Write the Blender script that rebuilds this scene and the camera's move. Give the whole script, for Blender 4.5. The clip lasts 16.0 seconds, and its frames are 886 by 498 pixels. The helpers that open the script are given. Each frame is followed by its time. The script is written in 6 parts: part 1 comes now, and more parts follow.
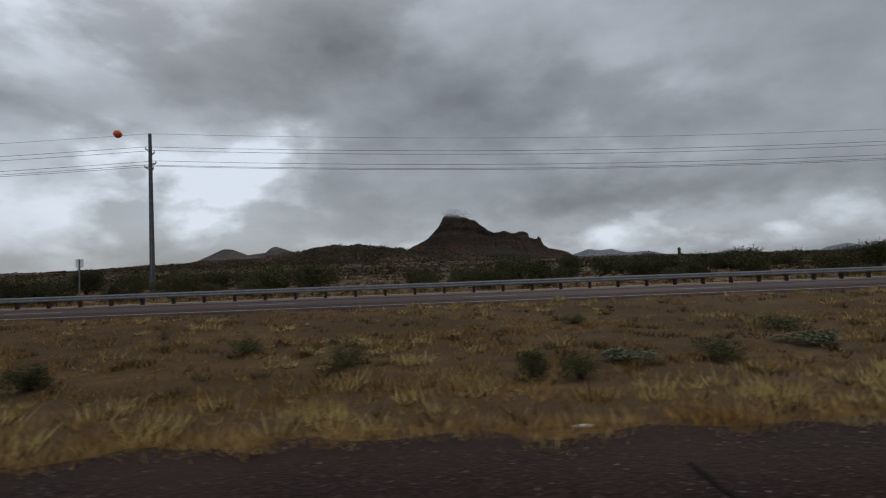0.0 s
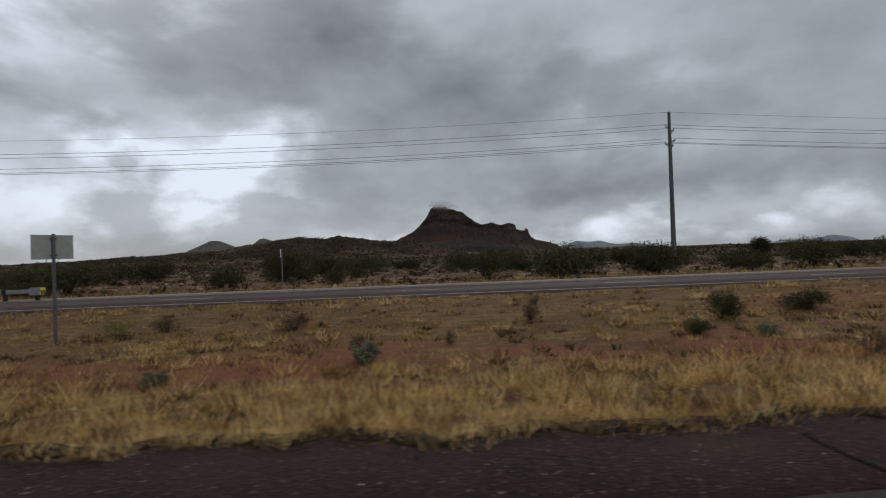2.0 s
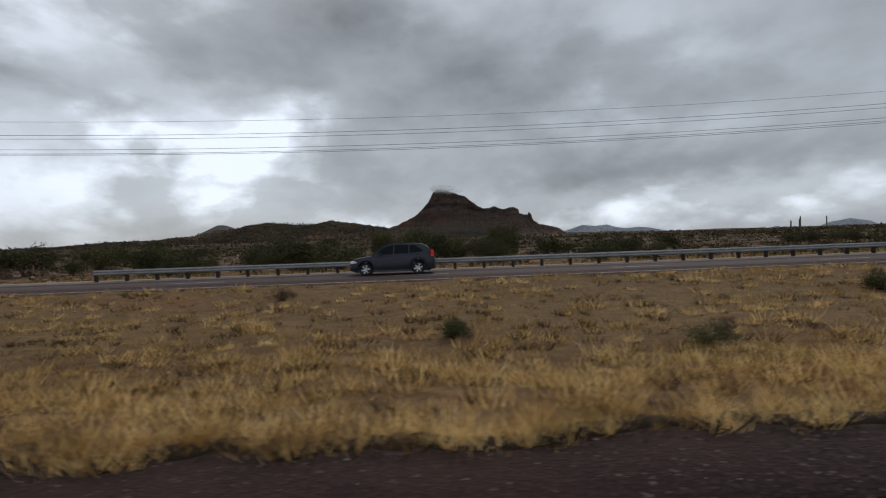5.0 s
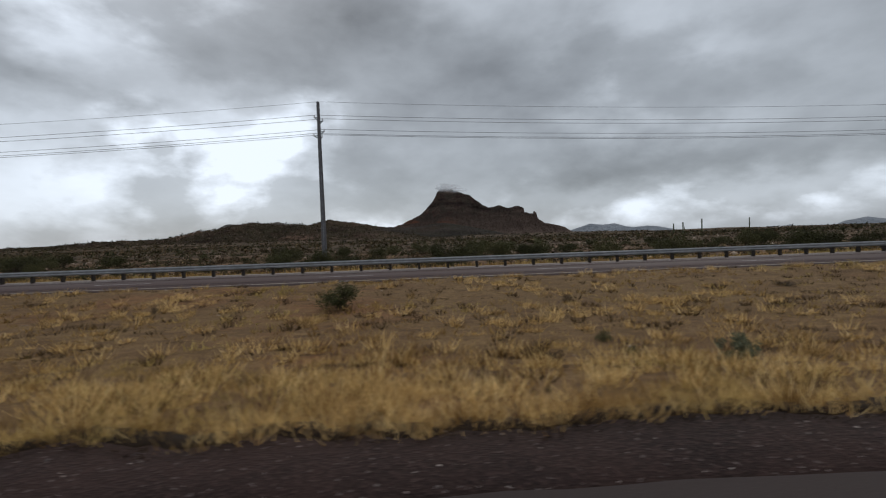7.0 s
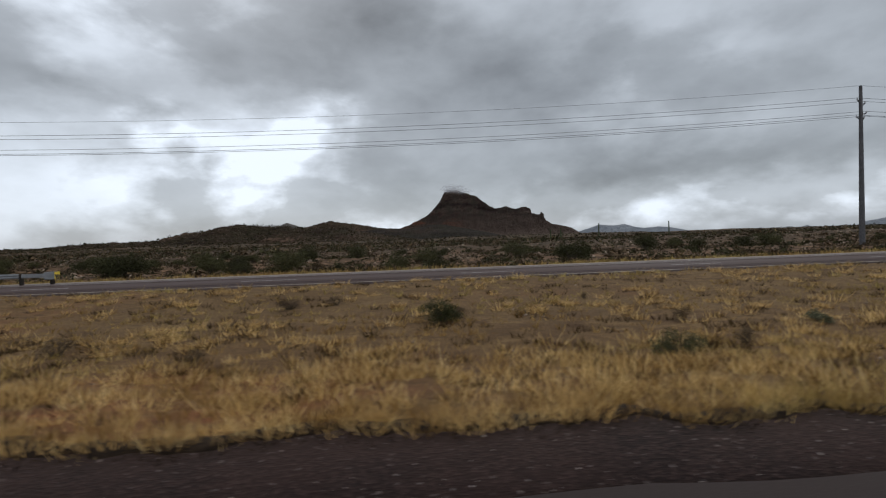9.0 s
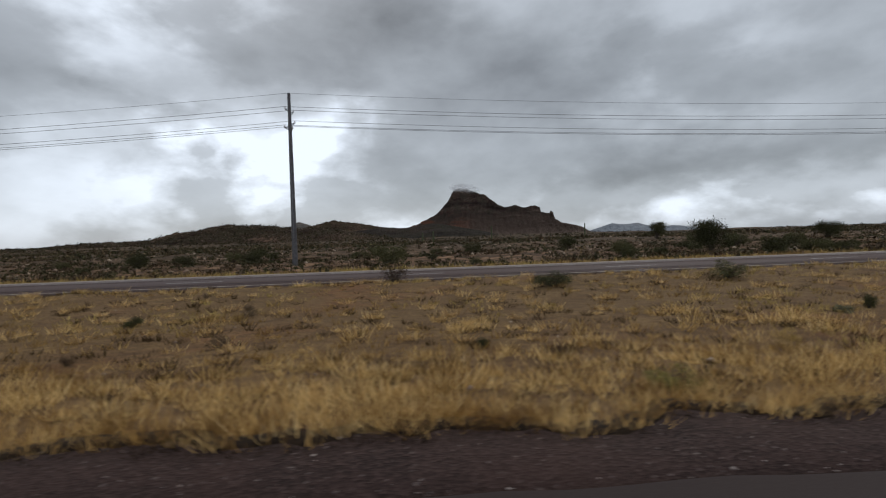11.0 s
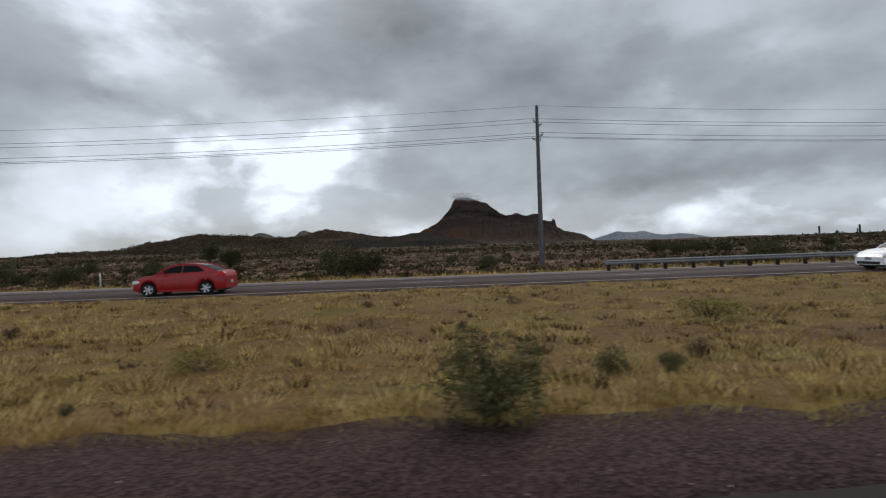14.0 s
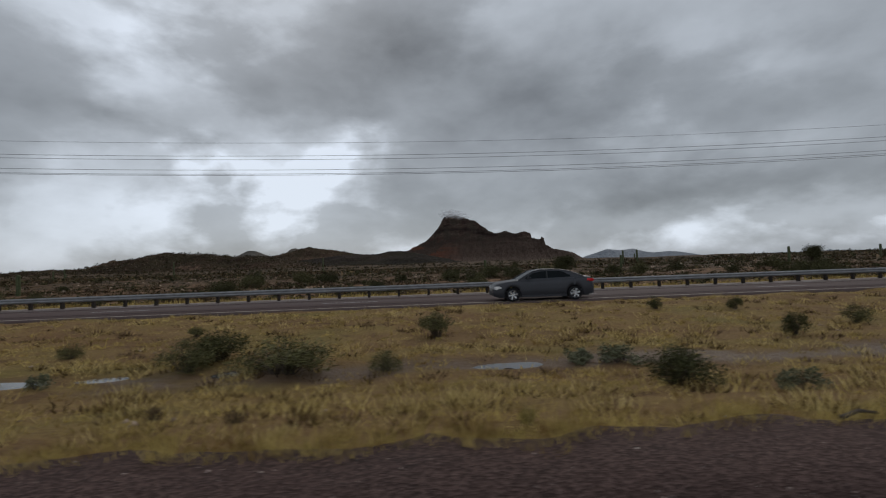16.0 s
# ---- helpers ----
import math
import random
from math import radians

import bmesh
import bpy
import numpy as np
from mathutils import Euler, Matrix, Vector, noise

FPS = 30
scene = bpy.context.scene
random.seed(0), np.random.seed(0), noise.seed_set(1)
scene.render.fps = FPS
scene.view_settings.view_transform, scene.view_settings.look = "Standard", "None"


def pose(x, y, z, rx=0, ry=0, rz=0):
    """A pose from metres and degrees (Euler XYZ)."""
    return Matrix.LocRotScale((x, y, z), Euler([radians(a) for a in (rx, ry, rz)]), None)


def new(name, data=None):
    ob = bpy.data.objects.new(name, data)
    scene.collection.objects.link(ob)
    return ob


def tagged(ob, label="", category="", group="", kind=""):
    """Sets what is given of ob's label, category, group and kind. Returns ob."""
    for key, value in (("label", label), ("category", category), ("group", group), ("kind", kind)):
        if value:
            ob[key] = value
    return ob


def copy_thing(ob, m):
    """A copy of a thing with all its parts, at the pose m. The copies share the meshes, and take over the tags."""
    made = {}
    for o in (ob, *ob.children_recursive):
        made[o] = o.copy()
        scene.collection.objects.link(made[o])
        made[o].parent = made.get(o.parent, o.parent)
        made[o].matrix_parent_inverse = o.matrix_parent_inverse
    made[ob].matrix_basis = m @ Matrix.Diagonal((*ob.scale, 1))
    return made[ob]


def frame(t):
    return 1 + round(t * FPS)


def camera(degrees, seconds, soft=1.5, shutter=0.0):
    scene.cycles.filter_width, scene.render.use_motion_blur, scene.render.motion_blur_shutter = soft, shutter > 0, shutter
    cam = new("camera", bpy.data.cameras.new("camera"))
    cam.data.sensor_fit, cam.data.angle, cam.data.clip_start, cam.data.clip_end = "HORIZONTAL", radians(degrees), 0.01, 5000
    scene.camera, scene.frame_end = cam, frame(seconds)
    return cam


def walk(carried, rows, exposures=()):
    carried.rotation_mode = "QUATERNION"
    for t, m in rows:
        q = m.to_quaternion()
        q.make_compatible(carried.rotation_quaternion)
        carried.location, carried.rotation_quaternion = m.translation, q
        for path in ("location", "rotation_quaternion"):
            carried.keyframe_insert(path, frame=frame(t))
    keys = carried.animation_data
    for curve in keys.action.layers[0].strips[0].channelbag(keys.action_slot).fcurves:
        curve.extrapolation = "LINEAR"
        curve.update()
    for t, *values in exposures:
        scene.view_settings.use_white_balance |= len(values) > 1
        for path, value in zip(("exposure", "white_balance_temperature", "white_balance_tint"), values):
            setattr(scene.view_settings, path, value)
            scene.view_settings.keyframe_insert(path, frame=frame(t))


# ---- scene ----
# ---------------------------------------------------------------- camera
SPEED, EYE, ROLL = 32.5, 1.7, 2.0
cam = camera(88.84, 16.0, soft=1.15, shutter=0.045)
# seconds, turn to the left, tilt upwards: seen from a car on the near carriageway
ROWS = [
    (0.0, -3.77, 1.77),
    (0.5, -3.88, 1.90),
    (1.0, -3.90, 1.75),
    (1.5, -4.21, 1.45),
    (2.0, -4.35, 0.66),
    (2.5, -4.27, -0.27),
    (3.0, -4.21, -0.77),
    (3.5, -3.94, -1.19),
    (4.0, -3.46, -1.33),
    (6.5, -1.31, -1.30),
    (7.0, -0.90, -1.43),
    (7.5, -0.43, -1.42),
    (8.0, -0.03, -1.35),
    (8.5, 0.44, -1.27),
    (11.0, 3.09, -1.36),
    (11.5, 3.57, -1.50),
    (12.0, 3.90, -1.50),
    (12.5, 4.37, -1.35),
    (13.0, 4.62, -1.28),
    (13.5, 4.80, -0.93),
    (14.0, 4.82, -0.30),
    (14.5, 4.69, 0.53),
    (15.0, 4.64, 1.30),
    (15.5, 4.44, 1.85),
    (16.0, 4.48, 1.91),
]


def smooth(a, b, x):
    t = np.clip((np.asarray(x, float) - a) / (b - a), 0, 1)
    return t * t * (3 - 2 * t)


# the highway bends gently to the left: heading in degrees along its length, and the curve that follows from it
ALONG = np.arange(-5200.0, 5400.0, 2.0)
HEADING = np.radians(-1.5 + 8.4 * smooth(90, 430, ALONG))
CURVE_X, CURVE_Y = np.cumsum(np.cos(HEADING)) * 2.0, np.cumsum(np.sin(HEADING)) * 2.0
CURVE_X -= np.interp(0, ALONG, CURVE_X)
CURVE_Y -= np.interp(0, ALONG, CURVE_Y)


def bend(s, y):
    """World x, y of the point s metres along the highway and y metres to its left."""
    s, y = np.asarray(s, float), np.asarray(y, float)
    h, near = np.interp(s, ALONG, HEADING), np.minimum(y, 150.0)
    fade = 1 - smooth(600, 2600, np.abs(s))
    cy = np.interp(s, ALONG, CURVE_Y) * fade
    cx = np.interp(s, ALONG, CURVE_X) * fade + s * (1 - fade)
    h = h * fade
    return cx - near * np.sin(h), cy + near * np.cos(h) + (y - near)


def bent(v):
    v = np.array(v, float)
    v[:, 0], v[:, 1] = bend(v[:, 0], v[:, 1])
    return v


def spot(s, y, z, rx=0, ry=0, rz=0):
    """A pose beside the highway, turned along with it."""
    x, w = bend(s, y)
    return pose(float(x), float(w), z, rx, ry, rz + math.degrees(float(np.interp(s, ALONG, HEADING))))


walk(cam, [(t, Matrix.Translation((*[float(c) for c in bend(SPEED * t, 0)], EYE)) @ pose(0, 0, 0, 90 + tilt, ROLL, turn)) for t, turn, tilt in ROWS],
     exposures=[(0.0, -0.2), (1.5, -0.12), (3.5, 0.12), (7.0, 0.17), (13.0, 0.22), (14.5, 0.2), (15.3, 0.03), (16.0, -0.1)])

# ---------------------------------------------------------------- sky and sun
world = bpy.data.worlds.new("overcast_sky")
world.use_nodes = True
scene.world = world
wn, wl = world.node_tree.nodes, world.node_tree.links
wn.clear()


def sock(tree_links, node, index, value):
    if isinstance(value, (int, float)):
        node.inputs[index].default_value = value
    else:
        tree_links.new(value, node.inputs[index])


def wmath(op, a, b=0.0, c=0.0, clamp=False):
    n = wn.new("ShaderNodeMath")
    n.operation, n.use_clamp = op, clamp
    for i, v in enumerate((a, b, c)):
        sock(wl, n, i, v)
    return n.outputs[0]


tc = wn.new("ShaderNodeTexCoord")
sep = wn.new("ShaderNodeSeparateXYZ")
wl.new(tc.outputs["Generated"], sep.inputs[0])
dx, dy, dz = sep.outputs
up = wmath("MAXIMUM", dz, 0.0)
bear = wmath("ARCTAN2", dx, dy)
elev = wmath("ARCSINE", dz)
comb = wn.new("ShaderNodeCombineXYZ")
for i, v in enumerate((dx, dy, wmath("MULTIPLY", up, 1.9))):
    wl.new(v, comb.inputs[i])


# the same directions carried up to a flat cloud deck, so that billows grow thin towards the horizon
deck = wn.new("ShaderNodeCombineXYZ")
for i, v in enumerate((dx, dy)):
    wl.new(wmath("DIVIDE", v, wmath("ADD", up, 0.42)), deck.inputs[i])


def cloud_noise(scale, detail, distort, shift, along=comb):
    m = wn.new("ShaderNodeMapping")
    m.inputs["Location"].default_value = (shift, shift * 0.6, 0)
    wl.new(along.outputs[0], m.inputs["Vector"])
    n = wn.new("ShaderNodeTexNoise")
    n.inputs["Scale"].default_value, n.inputs["Detail"].default_value = scale, detail
    n.inputs["Roughness"].default_value, n.inputs["Distortion"].default_value = 0.52, distort
    wl.new(m.outputs[0], n.inputs["Vector"])
    return n.outputs[0]


# ragged cloud edges: the breaks follow directions that are pushed about by two sizes of turbulence
def pushed(angle, wide, small, shift):
    push = wmath("MULTIPLY", wmath("SUBTRACT", cloud_noise(4.2, 3, 0.0, shift), 0.5), radians(wide))
    return wmath("ADD", angle, wmath("ADD", push, wmath("MULTIPLY", wmath("SUBTRACT", cloud_noise(11.0, 7, 0.0, shift + 2.3), 0.5), radians(small))))


torn_bear, torn_elev = pushed(bear, 13, 11, 1.7), pushed(elev, 6, 6, 5.9)


def lobe(b0, e0, sb, se, h):
    a = wmath("POWER", wmath("ABSOLUTE", wmath("DIVIDE", wmath("SUBTRACT", torn_bear, radians(b0)), radians(sb))), 2.0)
    b = wmath("POWER", wmath("ABSOLUTE", wmath("DIVIDE", wmath("SUBTRACT", torn_elev, radians(e0)), radians(se))), 2.0)
    return wmath("MULTIPLY", wmath("EXPONENT", wmath("MULTIPLY", wmath("ADD", a, b), -1.0)), h)


def add_all(values):
    total = values[0]
    for v in values[1:]:
        total = wmath("ADD", total, v)
    return total


# thick grey stratus with thinner, brighter breaks low over the horizon
big = wmath("SUBTRACT", cloud_noise(2.3, 5, 0.15, 3.1), 0.5)
fine = wmath("SUBTRACT", cloud_noise(6.5, 8, 0.1, 8.4), 0.5)
billow = wmath("SUBTRACT", cloud_noise(3.4, 8, 0.1, 2.7), 0.5)
roll = wmath("SUBTRACT", cloud_noise(0.9, 6, 0.0, 6.2, deck), 0.5)
breaks = add_all([lobe(-24, 10, 8, 5, 0.28), lobe(-36, 6, 18, 6, 0.24), lobe(-20, 4.5, 10, 4, 0.12), lobe(-18, 13, 3.5, 3, 0.32), lobe(-31, 12, 3, 2.2, 0.24),
                  lobe(25, 3.2, 17, 2.4, 0.30), lobe(-38, 25, 13, 7, 0.24), lobe(26, 17, 10, 8, 0.10), lobe(-4, 2.0, 10, 1.0, 0.18), lobe(-12, 33, 40, 6, 0.10), lobe(40, 4, 9, 2.6, 0.32)])
shade = add_all([lobe(-10, 22, 12, 7, -0.05), lobe(6, 19, 22, 9, -0.095), lobe(30, 7.5, 14, 2.2, -0.07), lobe(-36, 16.5, 9, 2.2, -0.10), lobe(5, 7, 9, 3, -0.04)])
ripple = add_all([wmath("MULTIPLY", big, 0.22), wmath("MULTIPLY", fine, 0.15), wmath("MULTIPLY", billow, 0.38), wmath("MULTIPLY", roll, 0.2)])
gain = wmath("MULTIPLY", wmath("SUBTRACT", add_all([wmath("MULTIPLY", fine, 0.3), wmath("MULTIPLY", billow, 1.5), wmath("MULTIPLY", big, 0.5)]), -0.09), 5.0, clamp=True)
gain = wmath("ADD", wmath("MULTIPLY", gain, 1.05), 0.35)
lum = add_all([wmath("MULTIPLY", wmath("MULTIPLY", breaks, 1.3), gain), shade, ripple, 0.362])
# the cloud thins out behind the highway, away from the hills
lum = wmath("ADD", lum, wmath("MULTIPLY", wmath("SUBTRACT", wmath("MULTIPLY", dy, -1.0), 0.1), 0.75, clamp=True))
lum = wmath("MINIMUM", wmath("MAXIMUM", lum, 0.15), 0.88)
tint = wn.new("ShaderNodeMix")
tint.data_type = "RGBA"
wl.new(wmath("MULTIPLY", lum, 1.1, clamp=True), tint.inputs[0])
tint.inputs[6].default_value, tint.inputs[7].default_value = (0.91, 0.985, 1.06, 1), (0.91, 1.0, 1.13, 1)
scale = wn.new("ShaderNodeVectorMath")
scale.operation = "SCALE"
wl.new(tint.outputs[2], scale.inputs[0])
wl.new(lum, scale.inputs["Scale"])
clear = wn.new("ShaderNodeTexSky")
clear.sky_type, clear.sun_disc, clear.sun_elevation, clear.sun_rotation = "NISHITA", False, radians(42), radians(-25)
bg_sky, bg_cloud, mixer, out = (wn.new(k) for k in ("ShaderNodeBackground", "ShaderNodeBackground", "ShaderNodeMixShader", "ShaderNodeOutputWorld"))
bg_sky.inputs[1].default_value = 0.08
wl.new(clear.outputs[0], bg_sky.inputs[0])
wl.new(scale.outputs[0], bg_cloud.inputs[0])
mixer.inputs[0].default_value = 0.93
wl.new(bg_sky.outputs[0], mixer.inputs[1])
wl.new(bg_cloud.outputs[0], mixer.inputs[2])
wl.new(mixer.outputs[0], out.inputs[0])

sun = new("sun", bpy.data.lights.new("sun", "SUN"))
sun.data.energy, sun.data.angle, sun.data.color = 1.15, radians(30), (1.0, 0.96, 0.9)
sun.matrix_world = pose(0, 0, 60, 48, 0, 155)

# ---------------------------------------------------------------- materials


class Mat:
    """A node material with short calls for its maths and textures."""

    def __init__(self, name, rough=0.9, metal=0.0):
        self.m = bpy.data.materials.new(name)
        self.m.use_nodes = True
        self.n, self.l = self.m.node_tree.nodes, self.m.node_tree.links
        self.b = self.n["Principled BSDF"]
        self.b.inputs["Roughness"].default_value, self.b.inputs["Metallic"].default_value = rough, metal
        if rough > 0.7:
            self.b.inputs["Specular IOR Level"].default_value = 0.06
        self.tc = self.n.new("ShaderNodeTexCoord")

    def noise(self, scale, detail=4.0, stretch=(1, 1, 1), coord="Object", rough=0.55):
        mp = self.n.new("ShaderNodeMapping")
        mp.inputs["Scale"].default_value = stretch
        self.l.new(self.tc.outputs[coord], mp.inputs[0])
        t = self.n.new("ShaderNodeTexNoise")
        t.inputs["Scale"].default_value, t.inputs["Detail"].default_value, t.inputs["Roughness"].default_value = scale, detail, rough
        self.l.new(mp.outputs[0], t.inputs["Vector"])
        return t.outputs[0]

    def voronoi(self, scale, stretch=(1, 1, 1)):
        mp = self.n.new("ShaderNodeMapping")
        mp.inputs["Scale"].default_value = stretch
        self.l.new(self.tc.outputs["Object"], mp.inputs[0])
        t = self.n.new("ShaderNodeTexVoronoi")
        t.inputs["Scale"].default_value = scale
        self.l.new(mp.outputs[0], t.inputs["Vector"])
        return t

    def ramp(self, fac, *stops):
        r = self.n.new("ShaderNodeValToRGB")
        while len(r.color_ramp.elements) < len(stops):
            r.color_ramp.elements.new(0.5)
        for e, (p, c) in zip(r.color_ramp.elements, stops):
            e.position, e.color = p, (*c, 1)
        self.l.new(fac, r.inputs[0])
        return r.outputs[0]

    def mix(self, fac, a, b, blend="MIX"):
        x = self.n.new("ShaderNodeMix")
        x.data_type, x.blend_type = "RGBA", blend
        for i, v in ((0, fac), (6, a), (7, b)):
            if isinstance(v, (int, float)):
                x.inputs[i].default_value = v
            elif isinstance(v, tuple):
                x.inputs[i].default_value = (*v, 1)
            else:
                self.l.new(v, x.inputs[i])
        return x.outputs[2]

    def math(self, op, a, b=0.0, clamp=False):
        x = self.n.new("ShaderNodeMath")
        x.operation, x.use_clamp = op, clamp
        for i, v in ((0, a), (1, b)):
            sock(self.l, x, i, v)
        return x.outputs[0]

    def axis(self, i):
        s = self.n.new("ShaderNodeSeparateXYZ")
        self.l.new(self.tc.outputs["Object"], s.inputs[0])
        return s.outputs[i]

    def road(self, i):
        """Metres along (0) or beside (1) the highway, from the mesh's own map."""
        s = self.n.new("ShaderNodeSeparateXYZ")
        self.l.new(self.tc.outputs["UV"], s.inputs[0])
        return s.outputs[i]

    def island(self):
        return self.n.new("ShaderNodeNewGeometry").outputs["Random Per Island"]

    def each(self):
        return self.n.new("ShaderNodeObjectInfo").outputs["Random"]

    def color(self, v):
        if isinstance(v, tuple):
            self.b.inputs["Base Color"].default_value = (*v, 1)
        else:
            self.l.new(v, self.b.inputs["Base Color"])
        return self

    def rough(self, v):
        self.l.new(v, self.b.inputs["Roughness"])
        return self

    def thin(self, c, weight):
        """Colour of a thin blade that also lets light through."""
        self.color(c)
        t, m = self.n.new("ShaderNodeBsdfTranslucent"), self.n.new("ShaderNodeMixShader")
        self.l.new(c, t.inputs[0])
        m.inputs[0].default_value = weight
        self.l.new(self.b.outputs[0], m.inputs[1])
        self.l.new(t.outputs[0], m.inputs[2])
        self.l.new(m.outputs[0], self.n["Material Output"].inputs[0])
        return self

    def bump(self, h, strength=0.4, distance=0.02):
        b = self.n.new("ShaderNodeBump")
        b.inputs["Strength"].default_value, b.inputs["Distance"].default_value = strength, distance
        self.l.new(h, b.inputs["Height"])
        self.l.new(b.outputs[0], self.b.inputs["Normal"])
        return self


def wet_asphalt(name, dark, pale, tar, shine=0.12):
    k = Mat(name, 0.6)
    broad, grain = k.noise(0.25, 4, (0.25, 1.5, 1)), k.noise(60, 3)
    stones = k.voronoi(45)
    c = k.mix(broad, dark, pale)
    c = k.mix(k.math("MULTIPLY", k.ramp(stones.outputs["Distance"], (0.0, (1, 1, 1)), (0.35, (0, 0, 0))), 0.35), c, tar)
    c = k.mix(k.ramp(grain, (0.5, (0, 0, 0)), (0.8, (0.12, 0.12, 0.12))), c, (0.2, 0.17, 0.16))
    k.b.inputs["Specular IOR Level"].default_value = shine
    k.color(c).rough(k.ramp(broad, (0.3, (0.6, 0.6, 0.6)), (0.7, (0.9, 0.9, 0.9)))).bump(stones.outputs["Distance"], 0.35, 0.006)
    return k.m


asphalt_near = wet_asphalt("wet_asphalt", (0.028, 0.021, 0.020), (0.043, 0.032, 0.031), (0.025, 0.02, 0.02), 0.05)
asphalt_far = wet_asphalt("worn_asphalt", (0.064, 0.046, 0.043), (0.098, 0.071, 0.066), (0.06, 0.044, 0.042), 0.04)


def make_gravel():
    k = Mat("wet_gravel", 0.88)
    v, w = k.voronoi(34), k.voronoi(80)
    c = k.ramp(v.outputs["Color"], (0.0, (0.008, 0.006, 0.005)), (0.6, (0.031, 0.0185, 0.016)), (0.88, (0.066, 0.041, 0.035)), (1.0, (0.34, 0.29, 0.27)))
    c = k.mix(k.math("MULTIPLY", w.outputs["Distance"], 0.9, True), c, (0.022, 0.016, 0.015))
    c = k.mix(k.ramp(k.noise(0.6, 5), (0.35, (0, 0, 0)), (0.7, (0.5, 0.5, 0.5))), c, (0.055, 0.031, 0.025))
    dry = k.math("MULTIPLY", k.math("SUBTRACT", k.axis(0), 330.0), 1 / 90, True)
    c = k.mix(k.math("MULTIPLY", dry, k.ramp(v.outputs["Color"], (0.3, (0.1, 0.1, 0.1)), (0.8, (0.75, 0.75, 0.75)))), c, k.mix(k.noise(0.9, 4, (0.4, 1, 1)), (0.055, 0.035, 0.031), (0.135, 0.088, 0.078)))
    k.color(c).bump(k.math("ADD", v.outputs["Distance"], k.noise(7, 5)), 0.7, 0.014)
    return k.m


gravel_mat = make_gravel()


def make_soil():
    k = Mat("desert_soil", 0.92)
    patch, mid, grain = k.noise(0.11, 5), k.noise(1.1, 6, (0.55, 1, 1)), k.noise(14, 5)
    c = k.ramp(patch, (0.34, (0.10, 0.056, 0.028)), (0.45, (0.165, 0.10, 0.046)), (0.56, (0.15, 0.087, 0.043)), (0.64, (0.215, 0.092, 0.042)))
    c = k.mix(k.ramp(mid, (0.45, (0, 0, 0)), (0.62, (0.7, 0.7, 0.7))), c, (0.24, 0.152, 0.07))
    clods = k.noise(4.5, 5, (0.6, 1, 1))
    c = k.mix(k.ramp(clods, (0.38, (0.6, 0.6, 0.6)), (0.58, (0, 0, 0))), c, (0.075, 0.044, 0.02))
    stony = k.math("MULTIPLY", k.math("MULTIPLY", k.math("SUBTRACT", k.road(0), 110.0), 1 / 30, True), k.math("MULTIPLY", k.math("SUBTRACT", k.road(1), 8.0), 1 / 5, True))
    c = k.mix(k.math("MULTIPLY", stony, 0.4), c, k.mix(k.noise(9, 4, (0.5, 1, 1)), (0.10, 0.065, 0.034), (0.225, 0.155, 0.08)))
    moist = k.math("MULTIPLY", k.math("SUBTRACT", k.road(0), 385.0), 1 / 45, True)
    moss = k.ramp(k.noise(0.45, 5, (0.5, 1, 1)), (0.36, (0.155, 0.094, 0.043)), (0.48, (0.20, 0.128, 0.056)), (0.56, (0.215, 0.152, 0.055)), (0.66, (0.165, 0.135, 0.043)))
    c = k.mix(k.math("MULTIPLY", moist, 0.75), c, moss)
    c = k.mix(k.ramp(k.noise(2.3, 5, (0.6, 1, 1)), (0.34, (0.6, 0.6, 0.6)), (0.44, (0, 0, 0))), c, (0.075, 0.042, 0.025))
    wet = k.math("MULTIPLY", k.math("SUBTRACT", 62.0, k.road(0)), 1 / 50, True)
    c = k.mix(k.math("MULTIPLY", wet, k.ramp(k.noise(0.35, 5, (0.5, 1, 1)), (0.4, (0.9, 0.9, 0.9)), (0.62, (0.4, 0.4, 0.4)))), c, (0.066, 0.042, 0.022))
    stretch = k.math("SUBTRACT", 1.0, k.math("MULTIPLY", k.math("ABSOLUTE", k.math("SUBTRACT", k.road(0), 78.0)), 1 / 36), True)
    belt = k.math("SUBTRACT", 1.0, k.math("MULTIPLY", k.math("ABSOLUTE", k.math("SUBTRACT", k.road(1), 9.6)), 1 / 3.4), True)
    bare = k.ramp(k.noise(0.4, 5, (0.45, 1, 1)), (0.40, (0, 0, 0)), (0.55, (1.6, 1.6, 1.6)))
    c = k.mix(k.math("MULTIPLY", k.math("MULTIPLY", stretch, 2.0, True), k.math("MULTIPLY", belt, bare), True), c, k.mix(clods, (0.11, 0.045, 0.024), (0.25, 0.105, 0.06)))
    c = k.mix(k.ramp(grain, (0.36, (0.6, 0.6, 0.6)), (0.54, (0, 0, 0))), c, (0.08, 0.046, 0.027))
    band = k.math("SUBTRACT", 1.0, k.math("MULTIPLY", k.math("ABSOLUTE", k.math("SUBTRACT", k.road(1), 9.9)), 0.7), True)
    mud = k.math("MULTIPLY", k.math("MULTIPLY", band, k.math("MULTIPLY", k.math("SUBTRACT", k.road(0), 462.0), 0.12, True)), k.ramp(k.noise(0.5, 4, (0.5, 1, 1)), (0.38, (0.3, 0.3, 0.3)), (0.55, (1.6, 1.6, 1.6))), True)
    c = k.mix(mud, c, (0.10, 0.064, 0.038))
    k.rough(k.ramp(mud, (0.3, (0.92, 0.92, 0.92)), (1.0, (0.5, 0.5, 0.5))))
    v = k.voronoi(9)
    c = k.mix(k.ramp(v.outputs["Distance"], (0.0, (0.7, 0.7, 0.7)), (0.14, (0, 0, 0))), c, (0.19, 0.155, 0.115))
